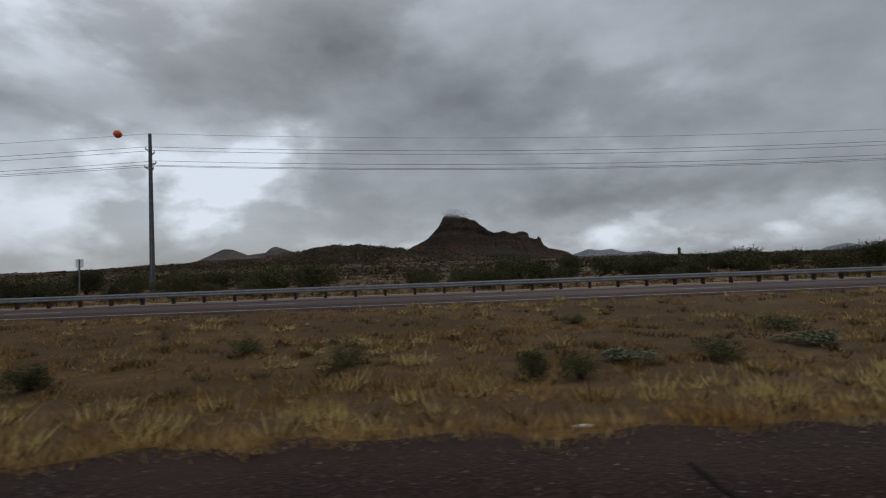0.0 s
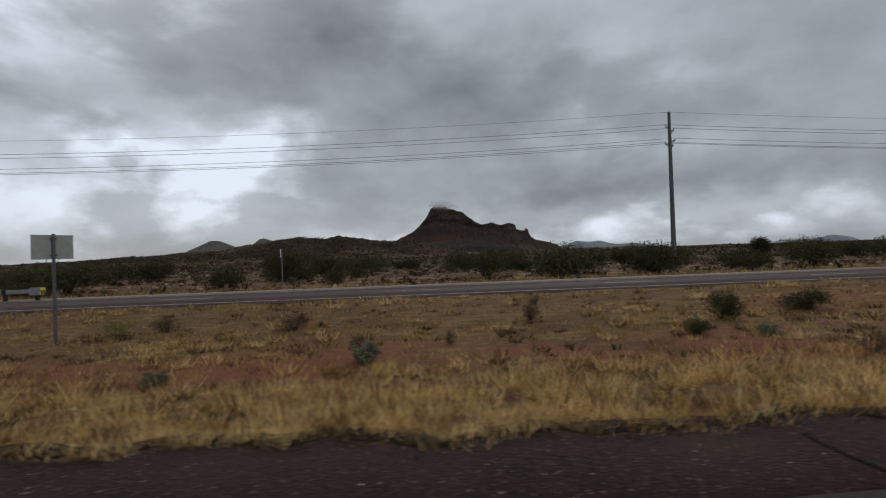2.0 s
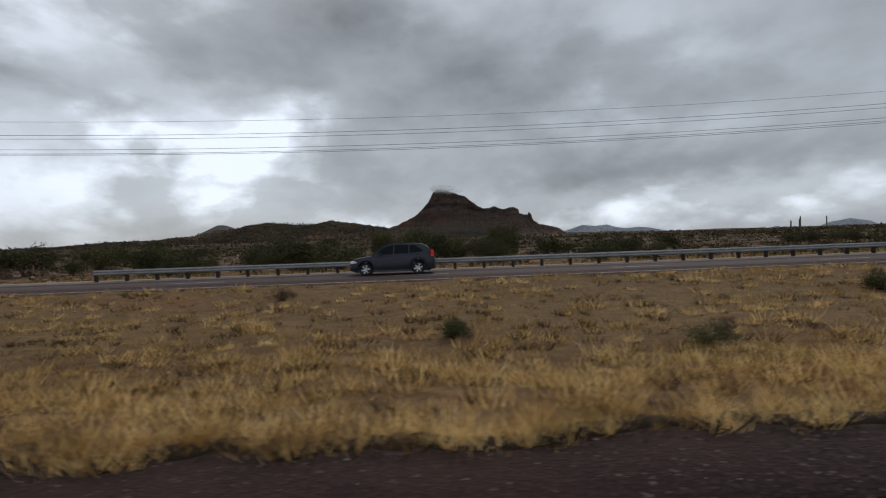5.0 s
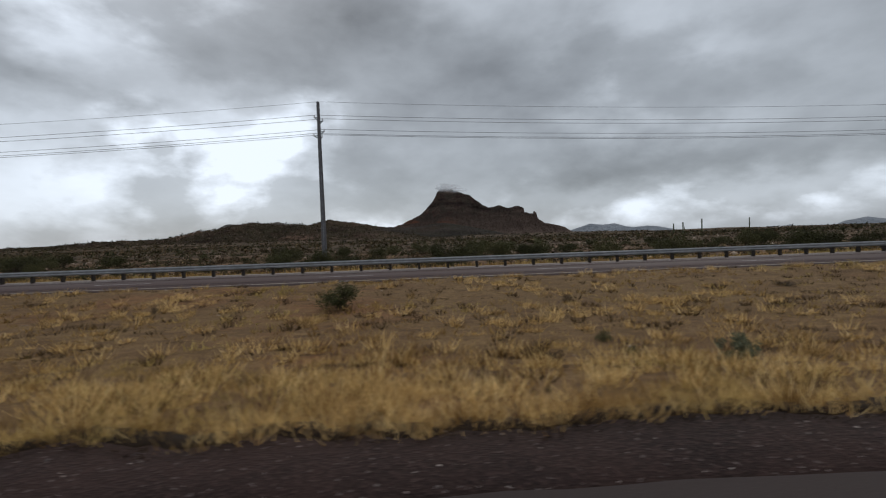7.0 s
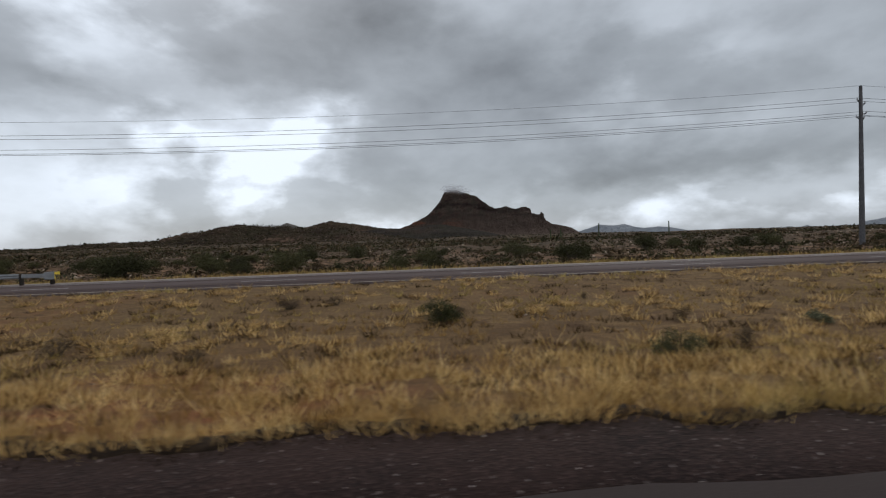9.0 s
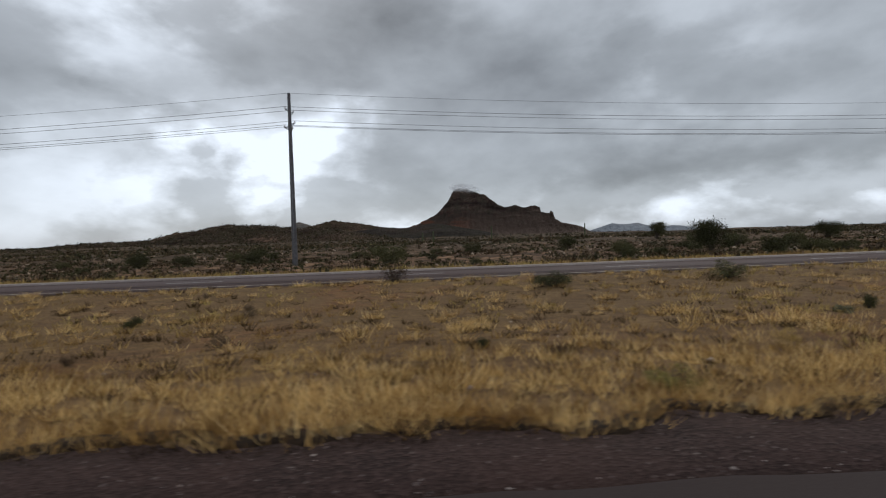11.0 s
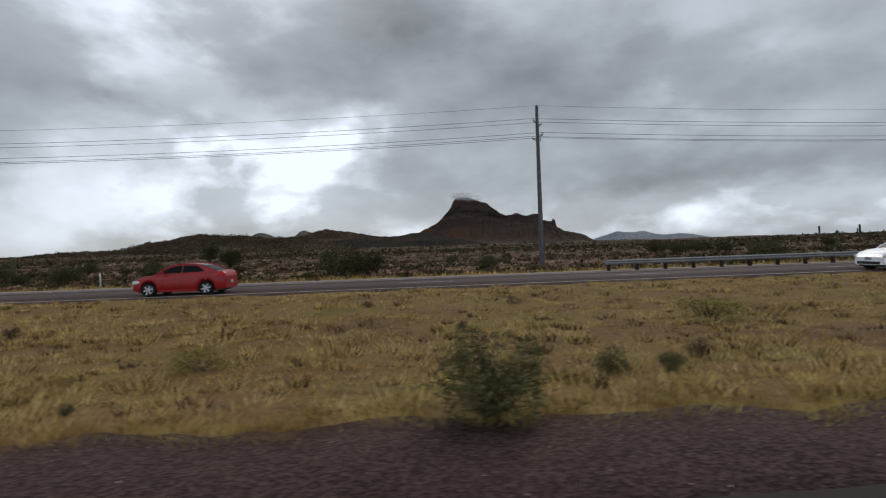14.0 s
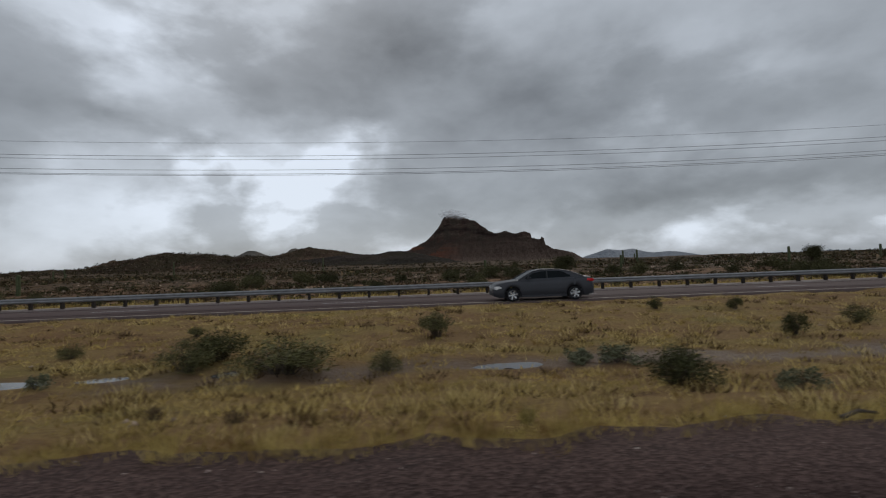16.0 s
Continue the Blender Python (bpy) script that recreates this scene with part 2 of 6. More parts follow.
    out_there = k.math("MULTIPLY", k.math("SUBTRACT", k.road(1), 40.0), 1 / 60, True)
    cover = k.ramp(k.noise(0.12, 7), (0.42, (1, 1, 1)), (0.66, (0.45, 0.45, 0.45)))
    c = k.mix(k.math("MULTIPLY", k.math("SUBTRACT", k.road(1), 30.0), 1 / 6, True), c, k.mix(k.ramp(mid, (0.45, (0, 0, 0)), (0.6, (1, 1, 1))), (0.06, 0.036, 0.021), (0.235, 0.14, 0.082)))
    c = k.mix(k.math("MULTIPLY", out_there, cover), c, (0.055, 0.039, 0.024))
    k.color(c).bump(k.math("ADD", grain, k.math("ADD", mid, clods)), 0.9, 0.06)
    return k.m


soil = make_soil()


def leafy(name, *stops, rough=0.75, blend=0.55, own=0.0):
    """own: how far whole plants differ in colour from one another."""
    k = Mat(name, rough)
    f = k.math("ADD", k.math("MULTIPLY", k.island(), blend), k.math("MULTIPLY", k.noise(0.7, 3), 1 - blend))
    if own:
        f = k.math("ADD", k.math("MULTIPLY", f, 1 - own), k.math("MULTIPLY", k.each(), own))
    k.color(k.ramp(f, *stops))
    k.b.inputs["Subsurface Weight"].default_value = 0.0
    return k.m


def make_scrub():
    """Colonies of darker, browner and paler plants, each some metres across."""
    k = Mat("scrub_leaf", 0.8)
    green = k.ramp(k.island(), (0.0, (0.02, 0.021, 0.010)), (0.6, (0.042, 0.041, 0.019)), (1.0, (0.075, 0.066, 0.03)))
    brown = k.ramp(k.island(), (0.0, (0.03, 0.02, 0.012)), (0.6, (0.07, 0.048, 0.028)), (1.0, (0.15, 0.10, 0.055)))
    straw = k.ramp(k.island(), (0.0, (0.10, 0.07, 0.032)), (1.0, (0.30, 0.21, 0.105)))
    c = k.mix(k.ramp(k.noise(0.16, 3), (0.46, (0, 0, 0)), (0.54, (1, 1, 1))), green, brown)
    k.color(k.mix(k.ramp(k.noise(0.35, 3), (0.62, (0, 0, 0)), (0.68, (0.9, 0.9, 0.9))), c, straw))
    return k.m


def make_grass():
    k = Mat("dry_grass", 0.8)
    clump = k.ramp(k.noise(0.8, 4), (0.36, (0, 0, 0)), (0.62, (1, 1, 1)))
    brown = k.ramp(k.island(), (0.0, (0.07, 0.036, 0.012)), (0.5, (0.30, 0.16, 0.047)), (1.0, (0.57, 0.34, 0.11)))
    pale = k.ramp(k.island(), (0.0, (0.34, 0.185, 0.057)), (0.4, (0.68, 0.445, 0.17)), (1.0, (0.90, 0.67, 0.33)))
    straw = k.mix(clump, brown, pale)
    green = k.mix(clump, k.ramp(k.island(), (0.0, (0.12, 0.09, 0.03)), (1.0, (0.36, 0.265, 0.085))), k.ramp(k.island(), (0.0, (0.30, 0.225, 0.07)), (1.0, (0.70, 0.54, 0.20))))
    along = k.road(0)
    late = k.math("MULTIPLY", k.math("SUBTRACT", along, 415.0), 1 / 60, True)
    early = k.math("MULTIPLY", k.math("SUBTRACT", 45.0, along), 1 / 60, True)
    verdure = k.math("MULTIPLY", k.math("MULTIPLY", k.math("SUBTRACT", k.road(1), 10.5), 1 / 4, True), k.math("MULTIPLY", k.math("SUBTRACT", along, 200.0), 1 / 60, True))
    season = k.math("ADD", k.math("ADD", k.math("MULTIPLY", late, 0.26), k.math("MULTIPLY", verdure, 0.12)), k.noise(0.16, 4))
    olive = k.ramp(k.island(), (0.0, (0.075, 0.044, 0.017)), (0.5, (0.22, 0.134, 0.046)), (1.0, (0.44, 0.285, 0.102)))
    inner = k.math("MULTIPLY", k.math("SUBTRACT", k.road(1), 6.5), 1 / 5, True)
    sparse = k.math("ADD", k.math("MULTIPLY", inner, 0.75), k.math("MULTIPLY", early, 0.8), True)
    straw = k.mix(sparse, straw, olive)
    c = k.mix(k.ramp(season, (0.52, (0, 0, 0)), (0.72, (1, 1, 1))), straw, green)
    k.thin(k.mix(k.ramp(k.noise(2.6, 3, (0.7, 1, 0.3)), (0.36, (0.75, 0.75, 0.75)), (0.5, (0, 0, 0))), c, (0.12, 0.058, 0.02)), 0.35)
    return k.m


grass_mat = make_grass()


def make_bunch():
    k = Mat("bunch_grass", 0.8)
    f = k.math("ADD", k.math("MULTIPLY", k.island(), 0.5), k.math("MULTIPLY", k.noise(0.7, 3), 0.5))
    gold = k.ramp(f, (0.26, (0.13, 0.064, 0.02)), (0.42, (0.40, 0.243, 0.088)), (0.58, (0.68, 0.45, 0.175)), (0.76, (0.90, 0.67, 0.33)))
    olive = k.ramp(f, (0.26, (0.09, 0.062, 0.022)), (0.40, (0.22, 0.165, 0.06)), (0.54, (0.42, 0.33, 0.125)), (0.74, (0.68, 0.55, 0.25)))
    damp = k.math("MULTIPLY", k.math("SUBTRACT", k.road(0), 420.0), 1 / 40, True)
    first = k.math("MULTIPLY", k.math("SUBTRACT", 70.0, k.road(0)), 1 / 50, True)
    k.thin(k.mix(k.math("ADD", k.math("MULTIPLY", damp, 0.85), k.math("MULTIPLY", first, 0.8), True), gold, olive), 0.35)
    return k.m


bunch_mat = make_bunch()
creosote_mat = leafy("creosote_leaf", (0.1, (0.020, 0.021, 0.009)), (0.5, (0.046, 0.048, 0.019)), (0.9, (0.105, 0.10, 0.04)))
sage_mat = leafy("sage_leaf", (0.1, (0.05, 0.056, 0.032)), (0.5, (0.115, 0.12, 0.07)), (0.9, (0.24, 0.235, 0.15)))
mesquite_mat = leafy("mesquite_leaf", (0.15, (0.024, 0.024, 0.011)), (0.45, (0.048, 0.047, 0.02)), (0.7, (0.075, 0.07, 0.03)), (0.9, (0.115, 0.10, 0.045)), own=0.4)
broom_mat = leafy("broom_leaf", (0.1, (0.038, 0.038, 0.017)), (0.5, (0.085, 0.082, 0.034)), (0.9, (0.17, 0.155, 0.068)))
yellow_mat = leafy("yellow_green_leaf", (0.1, (0.085, 0.074, 0.018)), (0.5, (0.19, 0.165, 0.045)), (0.9, (0.34, 0.29, 0.095)))
brown_mat = leafy("withered_leaf", (0.1, (0.028, 0.017, 0.011)), (0.5, (0.062, 0.038, 0.022)), (0.9, (0.13, 0.085, 0.048)))
litter_shade_mat = leafy("damp_litter_and_shade", (0.1, (0.010, 0.007, 0.004)), (0.5, (0.022, 0.014, 0.008)), (0.9, (0.06, 0.037, 0.017)), rough=0.8)
weed_shade_mat = leafy("dead_weed_and_shade", (0.15, (0.03, 0.017, 0.009)), (0.5, (0.058, 0.033, 0.015)), (0.85, (0.10, 0.068, 0.026)))
dry_mat = leafy("dry_twig", (0.1, (0.06, 0.04, 0.025)), (0.5, (0.14, 0.095, 0.055)), (0.9, (0.26, 0.19, 0.11)))
scrub_mat = make_scrub()
hillside_mat = leafy("hillside_leaf", (0.28, (0.02, 0.02, 0.01)), (0.5, (0.045, 0.038, 0.02)), (0.68, (0.07, 0.052, 0.029)), (0.84, (0.16, 0.11, 0.066)), blend=0.5)
twig_mat = leafy("twig_bark", (0.1, (0.035, 0.026, 0.02)), (0.9, (0.1, 0.08, 0.062)))


def rock(name, low, mid, high, strata, scale, bump_m, veg=None, talus=None):
    k = Mat(name, 0.95)
    n1, n2 = k.noise(scale, 7, rough=0.62), k.noise(scale * 9, 6)
    layer = k.noise(scale * 1.2, 6, (0.25, 0.25, strata))
    c = k.ramp(k.math("ADD", k.math("MULTIPLY", layer, 0.6), k.math("MULTIPLY", n1, 0.4)), (0.38, low), (0.5, mid), (0.64, high))
    fissure = k.noise(scale * 2.5, 5, (1, 1, 0.12))
    c = k.mix(k.ramp(fissure, (0.36, (0.4, 0.4, 0.4)), (0.5, (0, 0, 0))), c, low)
    c = k.mix(k.ramp(n2, (0.40, (0.85, 0.85, 0.85)), (0.54, (0, 0, 0))), c, low)
    if veg:
        c = k.mix(k.ramp(n1, (0.42, (0, 0, 0)), (0.6, (0.8, 0.8, 0.8))), c, veg)
    if talus:
        # below the cliffs lie smoother slopes of pale rubble, with red earth at one foot
        foot = k.math("ADD", k.math("MULTIPLY", k.axis(2), 1 / 330), k.math("MULTIPLY", n1, 0.55))
        rubble = k.mix(k.ramp(n2, (0.35, (0, 0, 0)), (0.65, (1, 1, 1))), talus, tuple(q * 0.55 for q in talus))
        c = k.mix(k.ramp(foot, (0.62, (0.85, 0.85, 0.85)), (0.92, (0, 0, 0))), c, rubble)
        red = k.math("MULTIPLY", k.math("MULTIPLY", k.math("SUBTRACT", 420.0, k.axis(0)), 1 / 250, True), k.ramp(layer, (0.45, (0, 0, 0)), (0.58, (0.9, 0.9, 0.9))))
        c = k.mix(k.math("MULTIPLY", red, k.ramp(foot, (0.66, (1, 1, 1)), (0.9, (0, 0, 0)))), c, (0.20, 0.07, 0.038))
    k.color(c).bump(k.math("ADD", k.math("MULTIPLY", layer, 0.8), n2), 0.9, bump_m)
    return k.m


butte_rock = rock("red_butte_rock", (0.03, 0.02, 0.017), (0.115, 0.075, 0.059), (0.29, 0.205, 0.16), 1.3, 0.016, 45, (0.06, 0.05, 0.038), (0.135, 0.094, 0.075))
hill_rock = rock("brush_covered_slope", (0.022, 0.014, 0.009), (0.056, 0.034, 0.023), (0.19, 0.118, 0.08), 1.5, 0.02, 8, (0.034, 0.028, 0.015))
spur_rock = rock("dark_spur_rock", (0.012, 0.009, 0.007), (0.026, 0.018, 0.014), (0.055, 0.036, 0.026), 1.5, 0.02, 8, (0.02, 0.017, 0.010))
# paler than the near slopes: air haze mixed into the colour
hazed_hill_rock = rock("hazed_distant_slope", (0.075, 0.07, 0.062), (0.12, 0.105, 0.09), (0.17, 0.145, 0.12), 2, 0.006, 18)
# distance haze over the range is painted in as pale blue-grey
hazed_range_rock = rock("hazed_remote_range", (0.16, 0.175, 0.195), (0.20, 0.215, 0.235), (0.26, 0.27, 0.285), 2, 0.004, 20)


def plain(name, colour, rough=0.6, metal=0.0, vary=0.25, scale=6.0, bump_d=0.0):
    k = Mat(name, rough, metal)
    n = k.noise(scale, 5)
    dark = tuple(c * (1 - vary) for c in colour)
    light = tuple(min(1, c * (1 + vary * 0.6)) for c in colour)
    k.color(k.ramp(n, (0.3, dark), (0.7, light)))
    k.rough(k.ramp(n, (0.3, (max(0.05, rough - 0.12),) * 3), (0.7, (min(1, rough + 0.12),) * 3)))
    if bump_d:
        k.bump(n, 0.4, bump_d)
    return k.m


galvanized = plain("galvanized_steel", (0.18, 0.18, 0.18), 0.55, 0.1, 0.3, 3)
weathered_post = plain("weathered_rail_post", (0.036, 0.030, 0.026), 0.85, 0, 0.4, 8, 0.01)
pole_wood = plain("treated_pole_wood", (0.10, 0.096, 0.098), 0.8, 0, 0.35, 4, 0.01)
arm_mat = plain("dark_bracket_metal", (0.10, 0.105, 0.11), 0.55, 0.4)
insulator_mat = plain("grey_insulator", (0.22, 0.21, 0.21), 0.35)
wire_mat = plain("aluminium_wire", (0.16, 0.165, 0.17), 0.5, 0.5)
paint_white = plain("road_paint_white", (0.30, 0.285, 0.275), 0.7, 0, 0.5, 5)
paint_yellow = plain("road_paint_yellow", (0.36, 0.31, 0.24), 0.7, 0, 0.5, 5)
ball_mat = plain("orange_marker_plastic", (0.65, 0.09, 0.03), 0.4)

# ---------------------------------------------------------------- building helpers


def mesh_from(name, verts, faces, plan=None):
    """A mesh from arrays of corners and of triangles or quads; plan maps it by metres along and beside the highway."""
    verts, faces = np.asarray(verts, np.float32), np.asarray(faces, np.int32)
    me = bpy.data.meshes.new(name)
    k = faces.shape[1]
    me.vertices.add(len(verts))
    me.vertices.foreach_set("co", verts.ravel())
    me.loops.add(faces.size)
    me.loops.foreach_set("vertex_index", faces.ravel())
    me.polygons.add(len(faces))
    me.polygons.foreach_set("loop_start", np.arange(0, faces.size, k, dtype=np.int32))
    me.update(calc_edges=True)
    if plan is not None:
        me.uv_layers.new(name="plan").data.foreach_set("uv", np.asarray(plan, np.float32)[faces.ravel()].ravel())
    return me


def put(name, me, material, parent=None, label="", smooth=False, m=None):
    if not me.materials:
        me.materials.append(material)
    if smooth:
        me.polygons.foreach_set("use_smooth", np.ones(len(me.polygons), bool))
    ob = new(name, me)
    ob.parent = parent
    if m is not None:
        ob.matrix_basis = m
    return tagged(ob, label)


def part(name, bm, material, parent, label="", smooth=False, m=None):
    """One bmesh as one mesh object under a thing or a part."""
    me = bpy.data.meshes.new(name)
    bm.to_mesh(me)
    bm.free()
    return put(name, me, material, parent, label, smooth, m)


def box(bm, x0, x1, y0, y1, z0, z1, bevel=0.0):
    made = bmesh.ops.create_cube(bm, size=1, matrix=Matrix.LocRotScale(((x0 + x1) / 2, (y0 + y1) / 2, (z0 + z1) / 2), None, (x1 - x0, y1 - y0, z1 - z0)))
    if bevel:
        edges = {e for v in made["verts"] for e in v.link_edges}
        bmesh.ops.bevel(bm, geom=list(edges), offset=bevel, segments=2, affect="EDGES")
    return bm


def tube(bm, a, b, r0, r1, sides=10):
    a, b = Vector(a), Vector(b)
    m = Matrix.Translation((a + b) / 2) @ (b - a).to_track_quat("Z", "Y").to_matrix().to_4x4()
    bmesh.ops.create_cone(bm, cap_ends=True, segments=sides, radius1=r0, radius2=r1, depth=(b - a).length, matrix=m)
    return bm


def sheet(xs, ys, height):
    """Corners and quads of a height field over the grid xs, ys."""
    gx, gy = np.meshgrid(xs, ys)
    v = np.stack([gx.ravel(), gy.ravel(), height(gx, gy).ravel()], 1)
    i, j = np.meshgrid(np.arange(len(xs) - 1), np.arange(len(ys) - 1))
    a = (j * len(xs) + i).ravel()
    return v, np.stack([a, a + 1, a + 1 + len(xs), a + len(xs)], 1)


def bumps(x, y, seed, octaves=4):
    """Smooth uneven relief between about -1 and 1, the first wave one unit long."""
    r = np.random.default_rng(seed)
    out, amp, freq = np.zeros_like(np.asarray(x, float)), 1.0, 1.0
    for _ in range(octaves):
        for _ in range(4):
            a, p = r.uniform(0, 2 * math.pi, 2)
            f = freq * r.uniform(0.7, 1.4)
            out += amp * 0.35 * np.sin((x * math.cos(a) + y * math.sin(a)) * f * 2 * math.pi + p)
        amp, freq = amp * 0.5, freq * 2.1
    return out


# ---------------------------------------------------------------- ground and roads
GRASS_EDGE, ROAD_NEAR, ROAD_FAR, ROAD_Z = 4.4, 21.2, 28.9, -0.25


def edge_of_grass(x):
    x = np.asarray(x, float)
    inner = smooth(55, 90, x) * (1 - smooth(425, 455, x))
    return GRASS_EDGE - 0.05 - 0.40 * inner + 0.13 * bumps(x / 7, x * 0, 21, 5) + 0.13 * bumps(x / 1.3, x * 0, 22, 3)


# low spots of the swale that hold rain water: x, y, half length, half width
PUDDLES = [(482.4, 10.2, 1.25, 0.42), (478.8, 10.8, 0.55, 0.32), (476.1, 11.3, 0.45, 0.3), (472.6, 9.3, 0.4, 0.26), (489.4, 9.6, 0.4, 0.25), (507.4, 9.6, 0.4, 0.22),
           (510.6, 10.3, 1.3, 0.35), (512.9, 10.5, 0.6, 0.26), (515.4, 10.5, 0.45, 0.4), (521.7, 10.1, 0.95, 0.3), (534.0, 10.0, 1.1, 0.35)]


def ground_z(x, y):
    x, y = np.asarray(x, float), np.asarray(y, float)
    swale = -0.06 - 0.50 * smooth(4.0, 9.0, y) + 0.30 * smooth(13.5, 20.0, y)
    crest = smooth(70, 110, x) * (1 - smooth(430, 458, x))
    swale += 0.10 * crest * np.exp(-((y - 19.6) / 1.3) ** 2)
    level = np.ones_like(x * y)
    for px, py, a, b in PUDDLES:
        level = level * (1 - np.exp(-((x - px) / (a * 2)) ** 2 - ((y - py) / (b * 3)) ** 2))
    median = swale + 0.05 * bumps(x / 5, y / 5, 3, 4) * smooth(4.2, 7, y) * level
    median = median + 0.022 * bumps(x / 2.2, y / 1.3, 8, 2) * smooth(5, 7, y) * level
    for px, py, a, b in PUDDLES:
        median = median - 0.12 * np.exp(-((x - px) / a) ** 2 - ((y - py) / (b * 1.4)) ** 2)
    under = -0.4
    far = -0.33 - 0.35 * smooth(30, 36, y) + 0.25 * bumps(x / 30, y / 30, 5, 4) * smooth(34, 50, y)
    side = (x - 260) / np.maximum(y, 60)
    rise = np.clip(y - 160, 0, 2600) * (0.008 * smooth(0.35, -0.55, side) - 0.003 * smooth(0.2, 0.8, side))
    far = far + rise + np.clip(y - 120, 0, 1500) * 0.0045 * bumps(x / 420, y / 420, 9, 4)
    bank = smooth(60, 110, y) * 1.0 * np.exp(-((x - 400) / 120) ** 2) * np.exp(-((y - 110) / 60) ** 2)
    z = np.where(y < 3.75, -0.12, np.where(y < ROAD_NEAR - 0.2, median, np.where(y < ROAD_FAR + 0.2, under, far + bank)))
    return np.where(y < -8, -0.4 - 0.002 * np.abs(y), z)


xs = np.concatenate([np.linspace(-4800, -500, 40), np.arange(-440, -80, 20), np.arange(-70, 465, 1.25), np.arange(465.5, 540, 0.5), np.arange(540.5, 640, 1.3), np.arange(660, 1000, 20), np.linspace(1050, 5200, 40)])
ys = np.concatenate([np.linspace(-2500, -60, 10), [-30, -12, -8, 3.7], np.arange(3.8, 8.4, 0.4), np.arange(8.5, 11.5, 0.2), np.arange(11.6, 21.0, 0.45), [20.95, 21.05, 25, 29.05, 29.15], np.arange(29.6, 60, 1.2),
                     np.arange(62, 150, 4), np.arange(155, 420, 12), np.linspace(440, 3000, 60), np.linspace(3100, 4950, 8)])
gv, gf = sheet(xs, ys, ground_z)
put("ground", mesh_from("ground", bent(gv), gf, gv[:, :2]), soil, smooth=True)
tagged(bpy.data.objects["ground"], "brown desert soil with patches of red earth and dry stubble", "ground", kind="structure")


def slab(name, y0, y1, top, label, material, ragged=None, x0=-420, x1=960, step=2.0, thick=0.25):
    """A strip of paving with an uneven far edge and real thickness."""
    x = np.arange(x0, x1 + step, step)
    lo, hi = y0(x) if callable(y0) else np.full(len(x), y0), ragged(x) if ragged else np.full(len(x), y1)
    rows = [(lo, top - thick), (lo, top), (lo * 0.5 + hi * 0.5, top + min(0.02, thick * 0.08)), (hi, top), (hi + 0.05, top - thick)]
    v = bent(np.concatenate([np.stack([x, y, np.full(len(x), z)], 1) for y, z in rows]))
    n = len(x)
    f = [np.stack([np.arange(n - 1) + k * n, np.arange(1, n) + k * n, np.arange(1, n) + (k + 1) * n, np.arange(n - 1) + (k + 1) * n], 1) for k in range(len(rows) - 1)]
    ob = put(name, mesh_from(name, v, np.concatenate(f)), material)
    return tagged(ob, label, "road", kind="structure")


slab("road", -9.0, 2.95, 0.0, "dark wet asphalt carriageway with tar-sealed cracks", asphalt_near, lambda x: 2.93 + 0.05 * bumps(x / 2.5, x * 0, 33, 4), step=0.4, x0=-160, x1=700)
slab("verge", 2.7, 4.6, -0.035, "strip of dark wet gravel beside the asphalt", gravel_mat, lambda x: edge_of_grass(x) + 0.2, thick=0.2, step=0.25, x0=-120, x1=700)
# this strip's dark colour holds both damp mud and the shade under overhanging grass
mud_shade_mat = plain("damp_mud_and_shade", (0.026, 0.017, 0.011), 0.85, 0, 0.5, 9, 0.02)
slab("mud_edge", lambda x: edge_of_grass(x) - 0.01 - 0.05 * bumps(x / 0.7, x * 0, 27, 4), 5.2, -0.03, "damp mud along the edge of the grass, darkened as shade under its overhang", mud_shade_mat, lambda x: edge_of_grass(x) + 0.3, thick=0.15, step=0.12, x0=55, x1=440)
slab("road_far", ROAD_NEAR, ROAD_FAR, ROAD_Z, "worn grey asphalt of the opposite carriageway", asphalt_far)
slab("verge_far", ROAD_FAR, ROAD_FAR + 1.6, ROAD_Z - 0.03, "pale gravel shoulder under the guard rail", plain("pale_gravel", (0.26, 0.22, 0.19), 0.9, 0, 0.4, 20, 0.02), thick=0.3)


def stripe(name, y, width, x0, x1, z, material, label):
    x = np.arange(x0, x1 + 0.1, min(3.0, x1 - x0))
    n = len(x)
    rows = [(y - width / 2, z), (y - width / 2, z + 0.006), (y + width / 2, z + 0.006), (y + width / 2, z)]
    v = bent(np.concatenate([np.stack([x, np.full(n, a), np.full(n, b)], 1) for a, b in rows]))
    f = np.concatenate([np.stack([np.arange(n - 1) + k * n, np.arange(1, n) + k * n, np.arange(1, n) + (k + 1) * n, np.arange(n - 1) + (k + 1) * n], 1) for k in range(3)])
    return tagged(put(name, mesh_from(name, v, f), material), label, "road marking", kind="structure")


stripe("edge_line", ROAD_NEAR + 0.95, 0.13, -420, 960, ROAD_Z + 0.004, paint_yellow, "faded pale yellow edge line on the opposite carriageway")
stripe("edge_line", ROAD_FAR - 0.7, 0.12, -420, 960, ROAD_Z + 0.004, paint_white, "thin white edge line beside the shoulder")
seam_tar = plain("seam_tar", (0.03, 0.022, 0.022), 0.9)
for y in (23.4, 26.9):
    stripe("paving_seam", y, 0.10, -420, 960, ROAD_Z + 0.016, seam_tar, "dark tar-filled paving seam along the carriageway")
for k in range(60):
    stripe("lane_dash", 25.0, 0.11, -120 + 12.2 * k, -117 + 12.2 * k, ROAD_Z + 0.022, paint_white, "white lane dash on worn asphalt")["group"] = "lane dashes"

# ---------------------------------------------------------------- hills and butte


